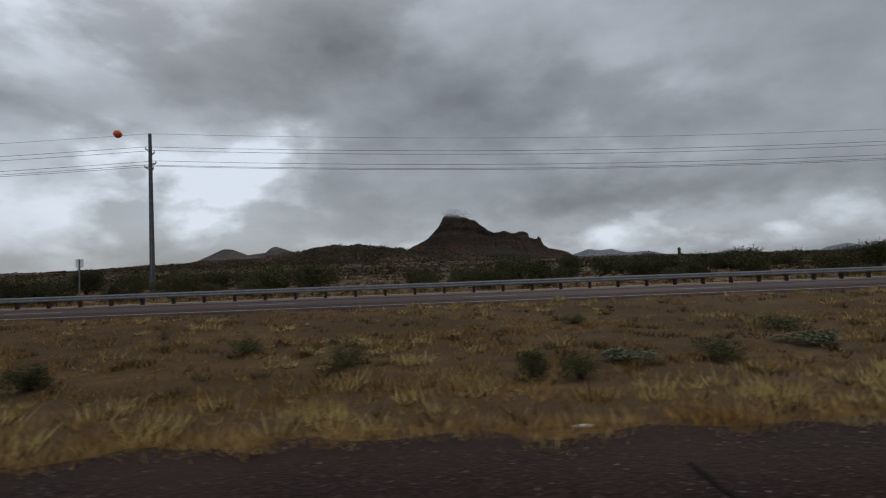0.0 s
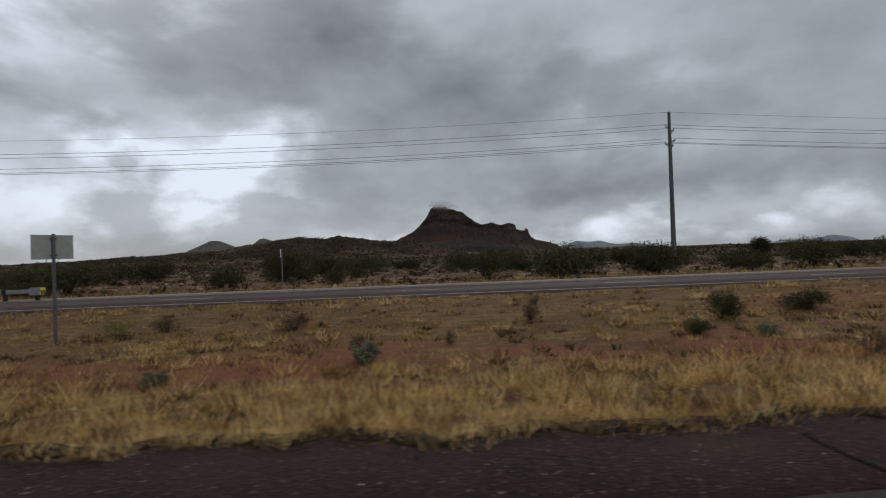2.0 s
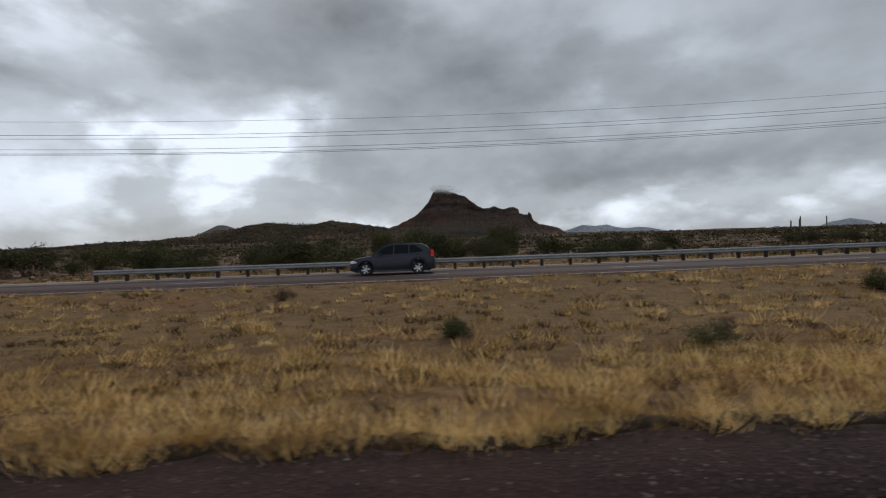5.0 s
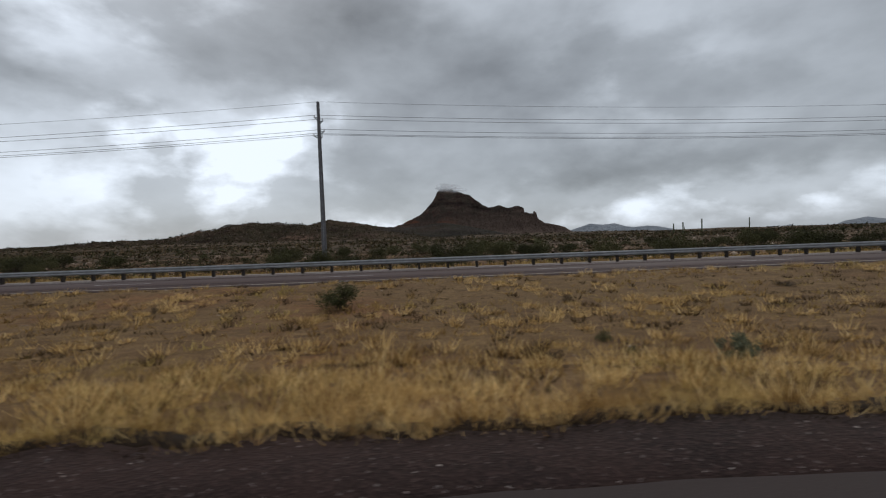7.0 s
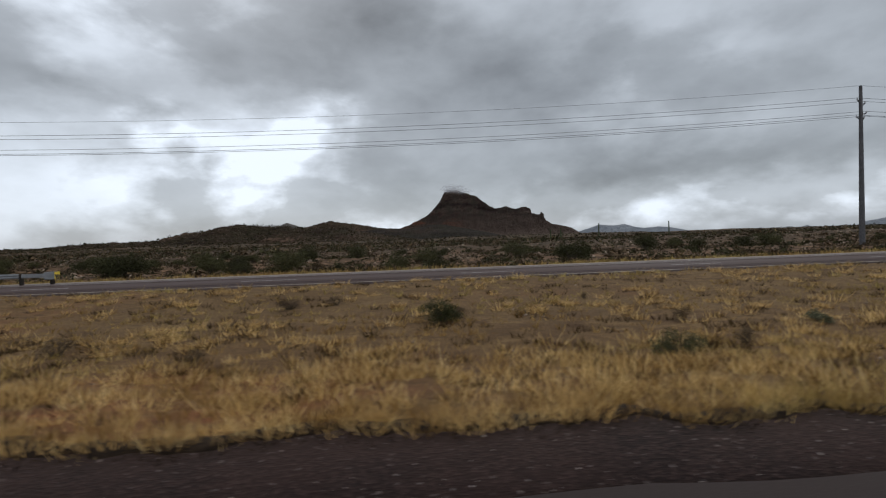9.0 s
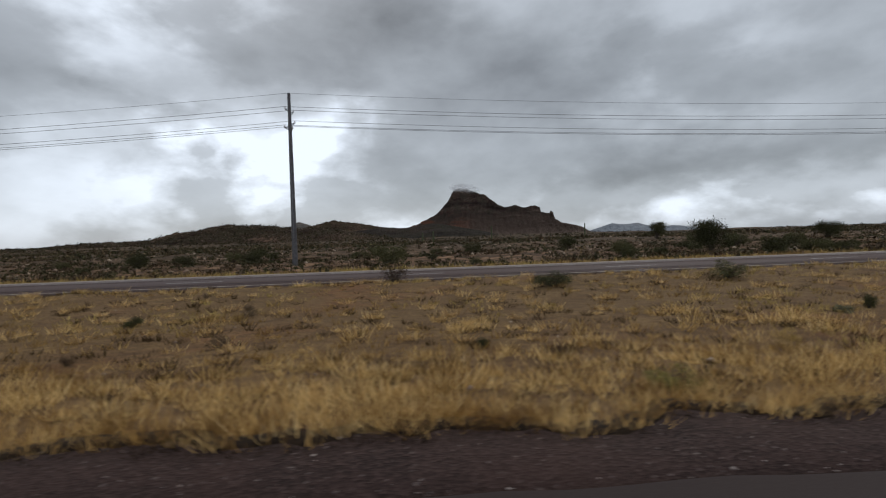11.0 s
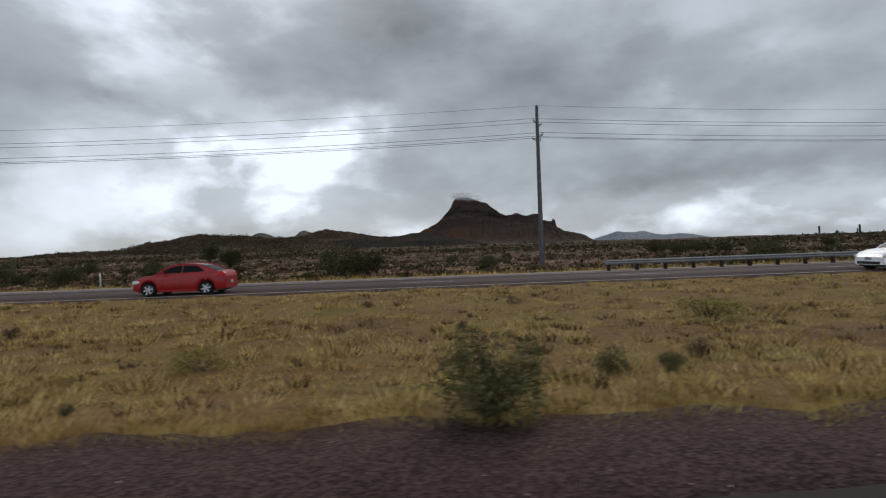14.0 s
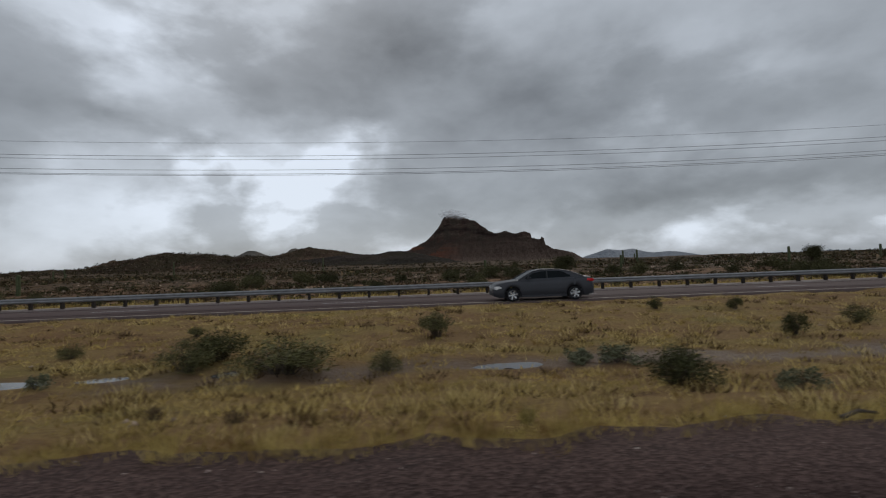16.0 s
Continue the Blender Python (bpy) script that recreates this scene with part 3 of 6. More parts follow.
def hill(name, y, depth, knots, label, material, jag, nx=160, ny=40, seed=1, steep=1.3, back=0.7, category="hill", cliffs=(), ragged=0.0, crag=0.0):
    """A ridge whose crest follows the named heights along x, falling away in front of and behind it."""
    kx, kz = [k[0] for k in knots], [k[1] for k in knots]
    x = np.linspace(kx[0], kx[-1], nx)
    v = np.linspace(-1, back, ny)
    gx, gv = np.meshgrid(x, v)
    crest = np.interp(gx, kx, kz) + ragged * bumps(gx / (ragged * 9 + 4), gx * 0, seed + 5, 4) * 0.6
    fall = (1 - np.abs(gv)) ** steep
    if cliffs:
        wob = 0.012 * bumps(gx / 120, gx * 0, seed + 3, 4)
        fall = np.interp(np.abs(gv) + wob * np.minimum(1, np.abs(gv) * 30), *zip(*cliffs))
    gy = y + depth * gv
    width = (kx[-1] - kx[0])
    rough = bumps(gx / (width / 7), gy / (width / 7), seed, 6)
    gully = np.abs(bumps(gx / (width / 12), gy / (width / 3), seed + 9, 4))
    low = -30
    h = low + (crest - low) * fall + jag * rough * (0.25 + 0.75 * np.minimum(1, np.abs(gv) * 4)) * fall - jag * 1.2 * gully * np.minimum(1, np.abs(gv) * 3) * fall
    if crag:
        face = np.minimum(1, np.abs(gv) * 14) * np.minimum(1, np.maximum(h, 0) / 60)
        h = h + crag * face * (0.5 - np.abs(bumps(gx / 95, gy / 120, seed + 21, 4)) + 0.6 * bumps(gx / 31, gy / 28, seed + 22, 3))
    pts = np.stack([gx.ravel(), gy.ravel(), h.ravel()], 1)
    i, j = np.meshgrid(np.arange(nx - 1), np.arange(ny - 1))
    a = (j * nx + i).ravel()
    ob = put(name, mesh_from(name, pts, np.stack([a, a + 1, a + 1 + nx, a + nx], 1)), material)
    return tagged(ob, label, category)


hill("butte", 3600, 900, [(-700, -20), (-410, 20), (-150, 84), (-46, 120), (34, 157), (126, 205), (168, 248), (211, 292), (236, 332), (254, 366), (284, 391), (340, 396), (392, 376), (420, 372), (455, 349), (492, 338), (527, 314),
                          (568, 276), (610, 252), (649, 236), (694, 240), (730, 251), (768, 236), (794, 226), (826, 228), (862, 236), (900, 234), (932, 224), (940, 186), (985, 176), (1008, 168), (1014, 188), (1032, 182),
                          (1040, 136), (1090, 98), (1180, 80), (1254, 50), (1330, 12), (1438, -14), (1600, -30)],
     "reddish brown sandstone butte with cliff bands and a flat summit", butte_rock, 21, 560, 170, 4, 1.15, category="butte", ragged=5.0, crag=20,
     cliffs=[(0.0, 1.0), (0.015, 0.97), (0.035, 0.80), (0.10, 0.70), (0.12, 0.60), (0.24, 0.48), (0.26, 0.42), (0.5, 0.25), (1.0, 0.0)])
hill("foothill", 2000, 700, [(-1500, 20), (-922, 42), (-566, 54), (-421, 58), (-323, 81), (-262, 96), (-237, 103), (-215, 94), (-127, 82), (-28, 64), (71, 52), (192, 42), (423, 10), (700, -20)],
     "dark brown foothill covered with desert scrub", hill_rock, 9, 420, 90, 6, ragged=2.4, crag=9)
hill("low_mesa", 970, 420, [(-760, 6), (-507, 16), (-326, 20), (-260, 34), (-210, 43), (-162, 47), (-96, 42), (-43, 38), (35, 34), (110, 22), (200, 5), (300, -20)],
     "flat-topped brown hill dotted with saguaros and scrub", hill_rock, 7, 420, 110, 11, ragged=2.2, crag=8)
hill("foothill", 1500, 500, [(-200, 20), (73, 44), (150, 42), (189, 43), (230, 51), (266, 51), (300, 46), (360, 32), (430, 16), (490, 2), (640, -25)],
     "dark rocky spur below the butte", spur_rock, 4, 260, 60, 16, ragged=1.2)
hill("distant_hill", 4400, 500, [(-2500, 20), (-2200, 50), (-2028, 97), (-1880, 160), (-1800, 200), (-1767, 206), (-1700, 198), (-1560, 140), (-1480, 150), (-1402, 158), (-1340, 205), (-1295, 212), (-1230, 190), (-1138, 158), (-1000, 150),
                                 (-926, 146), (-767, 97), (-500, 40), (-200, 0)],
     "pair of pointed grey-brown hills far off, paled with painted haze", hazed_hill_rock, 9, 260, 30, 23)
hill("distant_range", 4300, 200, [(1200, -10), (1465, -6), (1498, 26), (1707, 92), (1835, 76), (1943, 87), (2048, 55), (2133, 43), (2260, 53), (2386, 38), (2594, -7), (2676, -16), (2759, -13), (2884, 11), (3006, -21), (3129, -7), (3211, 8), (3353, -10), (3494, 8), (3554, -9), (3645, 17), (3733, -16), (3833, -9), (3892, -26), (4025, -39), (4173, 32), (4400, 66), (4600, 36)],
     "mountain range under low cloud far away, blue-grey haze in its colour", hazed_range_rock, 8, 300, 16, 31)

# ---------------------------------------------------------------- guard rails
BEAM_Y, POST_STEP = 29.2, 1.905
w_profile = [(0.0, 0.0), (0.02, 0.025), (0.09, 0.07), (0.09, 0.095), (0.005, 0.145), (0.005, 0.165), (0.09, 0.215), (0.09, 0.24), (0.02, 0.285), (0.0, 0.31)]


def beam_mesh():
    v, f = [], []
    for x in (0.0, POST_STEP * 2 + 0.02):
        for off in (0.0, 0.012):
            v += [(x, -y + off, z) for y, z in w_profile]
    n = len(w_profile)
    for k in range(n - 1):
        f.append((k, k + 1, 2 * n + k + 1, 2 * n + k))
        f.append((n + k, 3 * n + k, 3 * n + k + 1, n + k + 1))
    f += [(0, 2 * n, 3 * n, n), (n - 1, 2 * n - 1, 4 * n - 1, 3 * n - 1)]
    return mesh_from("beam", v, f)


beam_me = beam_mesh()
bm = bmesh.new()
box(bm, -0.08, 0.08, 0.0, 0.2, -0.35, 0.70, 0.01)
post_me = bpy.data.meshes.new("post")
bm.to_mesh(post_me)
bm.free()
bm = bmesh.new()
box(bm, -0.07, 0.07, -0.12, 0.0, 0.40, 0.68, 0.008)
block_me = bpy.data.meshes.new("blockout")
bm.to_mesh(block_me)
bm.free()
stripe_yellow, stripe_black = plain("marker_yellow", (0.7, 0.5, 0.04), 0.5), plain("marker_black", (0.02, 0.02, 0.02), 0.5)


def guard_rail(x0, x1, label, head_at_end):
    root = new("guard_rail")
    root.matrix_basis = spot(x0, BEAM_Y, ROAD_Z - 0.03)
    back = root.matrix_basis.inverted()

    def along(s, dy, dz, ry=0.0):
        return back @ spot(x0 + s, BEAM_Y + dy, ROAD_Z - 0.03 + dz, 0, ry, 0)

    tagged(root, label, "guard rail", "guard rails")
    spans = int(round((x1 - x0) / POST_STEP))
    for k in range(spans + 1):
        lean = 0.012 * math.sin(k * 7.3)
        put("post", post_me, weathered_post, root, m=along(k * POST_STEP, 0.0, 0.0, math.degrees(lean)))
        put("blockout", block_me, weathered_post, root, m=along(k * POST_STEP, 0.0, 0.01))
    for k in range(0, spans - 1, 2):
        put("beam", beam_me, galvanized, root, m=along(k * POST_STEP - 0.01, -0.125 - 0.004 * (k // 2 % 2), 0.42, 0.06 * math.sin(k * 3.1)))
    if head_at_end:
        end, here = 0.0, along(spans * POST_STEP, 0, 0)
        bm = bmesh.new()
        box(bm, end - 0.1, end + 0.55, -0.42, -0.02, 0.34, 0.80, 0.03)
        box(bm, end - 1.6, end - 0.1, -0.24, -0.12, 0.46, 0.70, 0.02)
        head = part("impact_head", bm, galvanized, root, "boxy galvanized impact head", m=here)
        bm = bmesh.new()
        box(bm, end + 0.56, end + 0.575, -0.42, -0.02, 0.34, 0.80)
        part("marker_plate", bm, stripe_yellow, head, "yellow plate with black diagonal stripes")
        for i in range(3):
            bm = bmesh.new()
            box(bm, end + 0.577, end + 0.583, -0.30, -0.22, -0.16, 0.16)
            part("stripe", bm, stripe_black, head, m=pose(0, 0.12 * i - 0.08, 0.57, 18))
    else:
        bm = bmesh.new()
        box(bm, -0.35, 0.0, -0.24, -0.12, 0.42, 0.73, 0.04)
        part("end_shoe", bm, galvanized, root, "rounded galvanized end piece")
    return root


guard_rail(-75.0, 40.6, "galvanized guard rail with boxy impact head on dark posts", True)
guard_rail(141.4, 268.6, "long galvanized guard rail on dark wooden posts", True)
guard_rail(466.9, 640.0, "galvanized guard rail beginning beside the desert slope", False)

# ---------------------------------------------------------------- power line
POLE_Y, POLE_TOP, SAG = 48.0, 16.95, 1.6
POLE_X = [-274.0, -151.0, -28.2, 92.6, 216.7, 344.0, 467.3, 592.0, 717.0]
ARMS = [("upper_bracket", -1.55, -1, 0.42), ("upper_bracket", -1.95, 1, 0.42), ("lower_bracket", -3.05, 1, 0.55), ("lower_bracket", -3.45, -1, 0.55), ("lower_bracket", -3.6, 1, 0.3)]


def power_pole():
    root = tagged(new("power_pole"), "tall dark wooden power pole with staggered brackets", "power pole", "roadside power poles")
    bm = bmesh.new()
    tube(bm, (0, 0, -1.6), (0, 0, POLE_TOP), 0.29, 0.155, 14)
    part("shaft", bm, pole_wood, root, smooth=False)
    bm = bmesh.new()
    tube(bm, (0, 0, POLE_TOP - 0.02), (0, 0, POLE_TOP + 0.1), 0.17, 0.12, 12)
    part("cap", bm, arm_mat, root)
    for name, dz, side, reach in ARMS:
        z = POLE_TOP + dz
        bm = bmesh.new()
        tube(bm, (side * 0.1, 0, z - 0.25), (side * reach, -0.05, z), 0.055, 0.045, 8)
        tube(bm, (side * 0.1, 0, z + 0.02), (side * reach, -0.05, z), 0.04, 0.04, 8)
        arm = part(name, bm, arm_mat, root)
        bm = bmesh.new()
        for i in range(3):
            tube(bm, (side * reach, -0.05, z + 0.02 + 0.08 * i), (side * reach, -0.05, z + 0.06 + 0.08 * i), 0.085 - 0.012 * i, 0.06 - 0.01 * i, 10)
        tube(bm, (side * reach, -0.05, z - 0.02), (side * reach, -0.05, z + 0.28), 0.03, 0.03, 8)
        part("insulator", bm, insulator_mat, arm)
    bm = bmesh.new()
    tube(bm, (0.05, -0.25, 2.0), (0.05, -0.19, 9.5), 0.022, 0.022, 6)
    part("ground_wire", bm, wire_mat, root)
    return root


first_pole = power_pole()
for k, x in enumerate(POLE_X):
    m = spot(x, POLE_Y, float(ground_z(x, POLE_Y)) + (0.9 if k == 5 else 0.0), 0, 0.25 * math.sin(k * 2.7), 5 * math.sin(k))
    if k == 0:
        first_pole.matrix_basis = m
    else:
        copy_thing(first_pole, m)


def wire(k, dz, offx, r):
    """One span of wire that hangs between two neighbouring poles."""
    n, sides = 28, 5
    v, f = [], []
    ends = []
    for i in (k, k + 1):
        m = spot(POLE_X[i] + offx, POLE_Y - 0.05, POLE_TOP + dz + float(ground_z(POLE_X[i], POLE_Y)) + (0.9 if i == 5 else 0.0))
        ends.append(m.translation)
    for i in range(n + 1):
        s = i / n
        c = ends[0].lerp(ends[1], s)
        for q in range(sides):
            a = 2 * math.pi * q / sides
            v.append((c.x, c.y + r * math.cos(a), c.z - 4 * SAG * s * (1 - s) + r * math.sin(a)))
    for i in range(n):
        for q in range(sides):
            f.append((i * sides + q, i * sides + (q + 1) % sides, (i + 1) * sides + (q + 1) % sides, (i + 1) * sides + q))
    ob = put("power_wire", mesh_from("power_wire", v, f), wire_mat)
    tagged(ob, "thin grey overhead wire sagging between power poles", "wire", "overhead wires")


for k in range(len(POLE_X) - 1):
    wire(k, 0.08, 0.0, 0.015)
    for name, dz, side, reach in ARMS:
        wire(k, dz + 0.26, side * reach, 0.021)

bm = bmesh.new()
bmesh.ops.create_uvsphere(bm, u_segments=20, v_segments=14, radius=0.40)
ball = tagged(new("marker_ball"), "orange aerial marker ball on the top wire", "marker ball")
ball.matrix_basis = spot(-31.5, POLE_Y - 0.05, 16.28)
part("shell", bm, ball_mat, ball, smooth=True)
bm = bmesh.new()
bmesh.ops.create_cone(bm, cap_ends=False, segments=20, radius1=0.408, radius2=0.408, depth=0.05)
part("seam", bm, arm_mat, ball)

# ---------------------------------------------------------------- grass


def tufts(x, y, height, blades, spread, width, lean, seed):
    """Corners and triangles of many grass tufts, each with its own fan of blades."""
    r = np.random.default_rng(seed)
    n = len(x)
    z = ground_z(x, y)
    a = r.uniform(0, 2 * math.pi, (n, blades))
    q = np.sqrt(r.uniform(0, 1, (n, blades))) * spread[:, None]
    bx, by = x[:, None] + q * np.cos(a), y[:, None] + q * np.sin(a)
    h = height[:, None] * r.uniform(0.45, 1.15, (n, blades))
    out = lean * h * r.uniform(0.1, 1.0, (n, blades))
    b = a + r.normal(0, 0.6, (n, blades))
    tx, ty = bx + out * np.cos(b), by + out * np.sin(b)
    c = r.uniform(0, math.pi, (n, blades))
    wx, wy = width * np.cos(c), width * np.sin(c) * 0.5
    zb = np.repeat(z[:, None], blades, 1) - 0.02
    v = np.stack([np.stack([bx - wx, by - wy, zb], -1), np.stack([bx + wx, by + wy, zb], -1), np.stack([tx, ty, zb + h], -1)], 2).reshape(-1, 3)
    return bent(v), np.arange(len(v)).reshape(-1, 3), v[:, :2]


def scatter(count, x0, x1, y0, y1, seed, keep):
    r = np.random.default_rng(seed)
    x, y = r.uniform(x0, x1, count), r.uniform(y0, y1, count)
    ok = r.uniform(0, 1, count) < keep(x, y) * dry(x, y)
    return x[ok], y[ok]


def dry(x, y):
    """1 on dry ground, 0 where the rain puddles stand."""
    ok = np.ones(len(x))
    for px, py, a, b in PUDDLES:
        ok *= smooth(0.8, 1.5, ((x - px) / a) ** 2 + ((y - py) / (b * 1.3)) ** 2)
    mud = np.exp(-((y - 9.9) / 0.9) ** 2) * smooth(462, 472, x) * np.clip(0.75 + 0.4 * bumps(x / 4, y / 2, 79, 2), 0, 1)
    return ok * (1 - 0.85 * mud)


def patchy(x, y):
    return np.clip(0.42 + 0.45 * bumps(x / 11, y / 4.5, 41, 3) + 0.55 * bumps(x / 1.7, y / 1.2, 43, 2), 0.02, 1)


def joined(name, pieces, material, label, category):
    base, vs, fs, plan = 0, [], [], []
    for v, f, *uv in pieces:
        vs.append(v)
        fs.append(f + base)
        plan += uv
        base += len(v)
    ob = put(name, mesh_from(name, np.concatenate(vs), np.concatenate(fs), np.concatenate(plan) if plan else None), material)
    return tagged(ob, label, category, kind="stuff")


X0, X1 = -45.0, 570.0
r = np.random.default_rng(5)
pieces = []
x = r.uniform(X0, X1, 17000)
y = edge_of_grass(x) + np.abs(r.normal(0, 0.4, len(x)))
tall = 0.7 + 0.3 * smooth(60, 95, x) * (1 - smooth(425, 450, x))
pieces.append(tufts(x, y, tall * r.uniform(0.12, 0.30, len(x)), 22, r.uniform(0.06, 0.2, len(x)), 0.007, 1.1, 51))
x, y = scatter(40000, X0, X1, 4.1, 9.0, 61, lambda a, b: np.clip(patchy(a, b) * (1.1 - 0.1 * smooth(60, 95, a)), 0, 1))
y = np.maximum(y, edge_of_grass(x))
pieces.append(tufts(x, y, np.random.default_rng(1).uniform(0.08, 0.28, len(x)) * (1 - 0.4 * smooth(425, 455, x)), 20, np.random.default_rng(2).uniform(0.06, 0.22, len(x)), 0.0075, 1.2, 52))
x, y = scatter(46000, X0, X1, 8.5, 15.0, 62, lambda a, b: patchy(a, b) * (0.5 + 0.2 * smooth(425, 455, a) + 0.3 * (1 - smooth(50, 80, a)) + 0.45 * np.exp(-((a - 425) / 35) ** 2)))
pieces.append(tufts(x, y, np.random.default_rng(3).uniform(0.08, 0.26, len(x)) * (1 - 0.4 * smooth(425, 455, x)), 14, np.random.default_rng(4).uniform(0.07, 0.24, len(x)), 0.012, 1.0, 53))
x, y = scatter(32000, X0, X1, 14.0, 20.9, 63, lambda a, b: patchy(a, b) * (0.38 + 0.42 * smooth(17.5, 20, b) + 0.4 * np.exp(-((a - 425) / 35) ** 2)))
pieces.append(tufts(x, y, np.random.default_rng(6).uniform(0.08, 0.26, len(x)) * (1 - 0.4 * smooth(425, 455, x)), 12, np.random.default_rng(7).uniform(0.08, 0.26, len(x)), 0.016, 1.0, 54))
x, y = scatter(15000, X0, X1, 30.4, 36, 64, lambda a, b: (0.25 + patchy(a, b)) * (1 - 0.7 * smooth(32, 35, b)))
pieces.append(tufts(x, y, np.random.default_rng(8).uniform(0.15, 0.45, len(x)), 10, np.random.default_rng(9).uniform(0.1, 0.3, len(x)), 0.028, 0.9, 55))
x, y = scatter(26000, X0, X1, 5.4, 20.9, 66, lambda a, b: (0.25 + 0.5 * patchy(a + 40, b + 9)) * (0.6 + 0.9 * smooth(425, 455, a)))
pieces.append(tufts(x, y, np.random.default_rng(10).uniform(0.04, 0.12, len(x)), 9, np.random.default_rng(11).uniform(0.12, 0.4, len(x)), 0.024, 1.6, 56))
# dark edge tufts: damp litter plus painted shade under the overhanging grass
x = r.uniform(X0, X1, 22000)
y = edge_of_grass(x) - 0.16 + 0.06 * bumps(x / 0.8, x * 0, 28, 3) + np.abs(r.normal(0, 0.09, len(x)))
x, y = x[(x > 50) & (x < 445)], y[(x > 50) & (x < 445)]
joined("grass_litter", [tufts(x, y, r.uniform(0.03, 0.12, len(x)), 9, r.uniform(0.04, 0.14, len(x)), 0.014, 1.4, 58)], litter_shade_mat, "damp grass litter along the gravel edge, dark with painted shade", "litter")
# bunch grass in rounded clumps with bare earth between them
x, y = scatter(26000, X0, X1, 4.8, 20.6, 71, lambda a, b: (0.9 + 0.1 * smooth(45, 95, a) + 0.6 * np.exp(-((a - 438) / 32) ** 2)) * (1 - 0.25 * smooth(425, 455, a)) * np.clip(0.12 + 0.22 * smooth(70, 110, a) + 0.4 * bumps(a / 13, b / 5, 72, 3) + 0.35 * np.exp(-((b - 5.5) / 2.4) ** 2), 0.02, 0.95) * (1 - 0.5 * smooth(11, 15, b)))
s = np.random.default_rng(73).uniform(0.45, 1.2, len(x)) * (1 + 0.3 * smooth(425, 455, x))
bunches = tufts(x, np.maximum(y, edge_of_grass(x) + 0.15), 0.27 * s * (1 - 0.3 * smooth(435, 460, x)), 60, 0.27 * s, 0.0075, 1.2, 59)
# taller, paler growth in a belt behind the gravel
g = np.random.default_rng(75)
bx = g.uniform(58, 442, 11000)
by = edge_of_grass(bx) + 0.12 + 3.2 * g.uniform(0, 1, len(bx)) ** 1.3
bs = g.uniform(0.55, 1.15, len(bx)) * np.clip(0.8 + 0.55 * bumps(bx / 1.6, by / 0.8, 45, 2), 0.35, 1.5)
thin_out = g.uniform(0, 1, len(bx)) < np.clip(0.42 + 0.8 * bumps(bx / 6, by / 1.6, 44, 3), 0.06, 1)
bx, by, bs = bx[thin_out], by[thin_out], bs[thin_out]
belt = tufts(bx, by, 0.30 * bs, 38, 0.24 * bs, 0.0075, 1.0, 62)
# short green-gold growth on the damp ground
cx, cy = scatter(26000, 436, X1, 4.6, 20.4, 47, lambda a, b: np.clip(0.2 + 0.75 * bumps(a / 4, b / 1.8, 48, 3), 0.03, 1) * smooth(436, 452, a))
cs = np.random.default_rng(49).uniform(0.5, 1.2, len(cx)) * np.clip(0.9 + 0.5 * bumps(cx / 1.5, cy / 1.1, 49, 2), 0.4, 1.5)
short = tufts(cx, np.maximum(cy, edge_of_grass(cx) + 0.1), 0.11 * cs, 30, 0.22 * cs, 0.006, 1.3, 66)
g = np.random.default_rng(74)
# low dark tufts at each bunch's foot imitate the shade beneath it
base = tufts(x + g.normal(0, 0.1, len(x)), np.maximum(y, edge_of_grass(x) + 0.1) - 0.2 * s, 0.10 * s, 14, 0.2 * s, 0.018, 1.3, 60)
joined("bunch_grass", [bunches, belt, short], bunch_mat, "rounded golden clumps of dry bunch grass", "grass")
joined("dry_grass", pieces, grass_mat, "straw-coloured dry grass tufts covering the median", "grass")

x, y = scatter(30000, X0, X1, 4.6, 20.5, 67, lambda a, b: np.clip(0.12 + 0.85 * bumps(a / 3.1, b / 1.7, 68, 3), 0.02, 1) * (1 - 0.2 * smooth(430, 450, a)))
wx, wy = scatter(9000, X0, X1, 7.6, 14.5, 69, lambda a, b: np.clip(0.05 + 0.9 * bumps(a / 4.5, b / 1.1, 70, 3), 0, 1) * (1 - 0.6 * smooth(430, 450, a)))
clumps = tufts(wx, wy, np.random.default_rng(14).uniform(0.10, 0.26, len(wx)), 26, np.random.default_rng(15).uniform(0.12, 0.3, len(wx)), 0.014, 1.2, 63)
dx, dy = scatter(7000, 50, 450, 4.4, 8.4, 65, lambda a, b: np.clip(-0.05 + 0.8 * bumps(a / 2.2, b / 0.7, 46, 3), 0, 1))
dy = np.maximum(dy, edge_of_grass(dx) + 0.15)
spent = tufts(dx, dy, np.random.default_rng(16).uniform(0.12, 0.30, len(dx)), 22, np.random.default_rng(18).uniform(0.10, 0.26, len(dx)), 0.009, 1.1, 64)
joined("dead_weeds", [base, clumps, spent, tufts(x, y, np.random.default_rng(12).uniform(0.08, 0.25, len(x)), 14, np.random.default_rng(13).uniform(0.08, 0.26, len(x)), 0.016, 1.1, 57)], weed_shade_mat, "dark brown and olive weeds between the grass tufts, painted shade at the clump feet", "weeds")

# ---------------------------------------------------------------- shrubs and trees


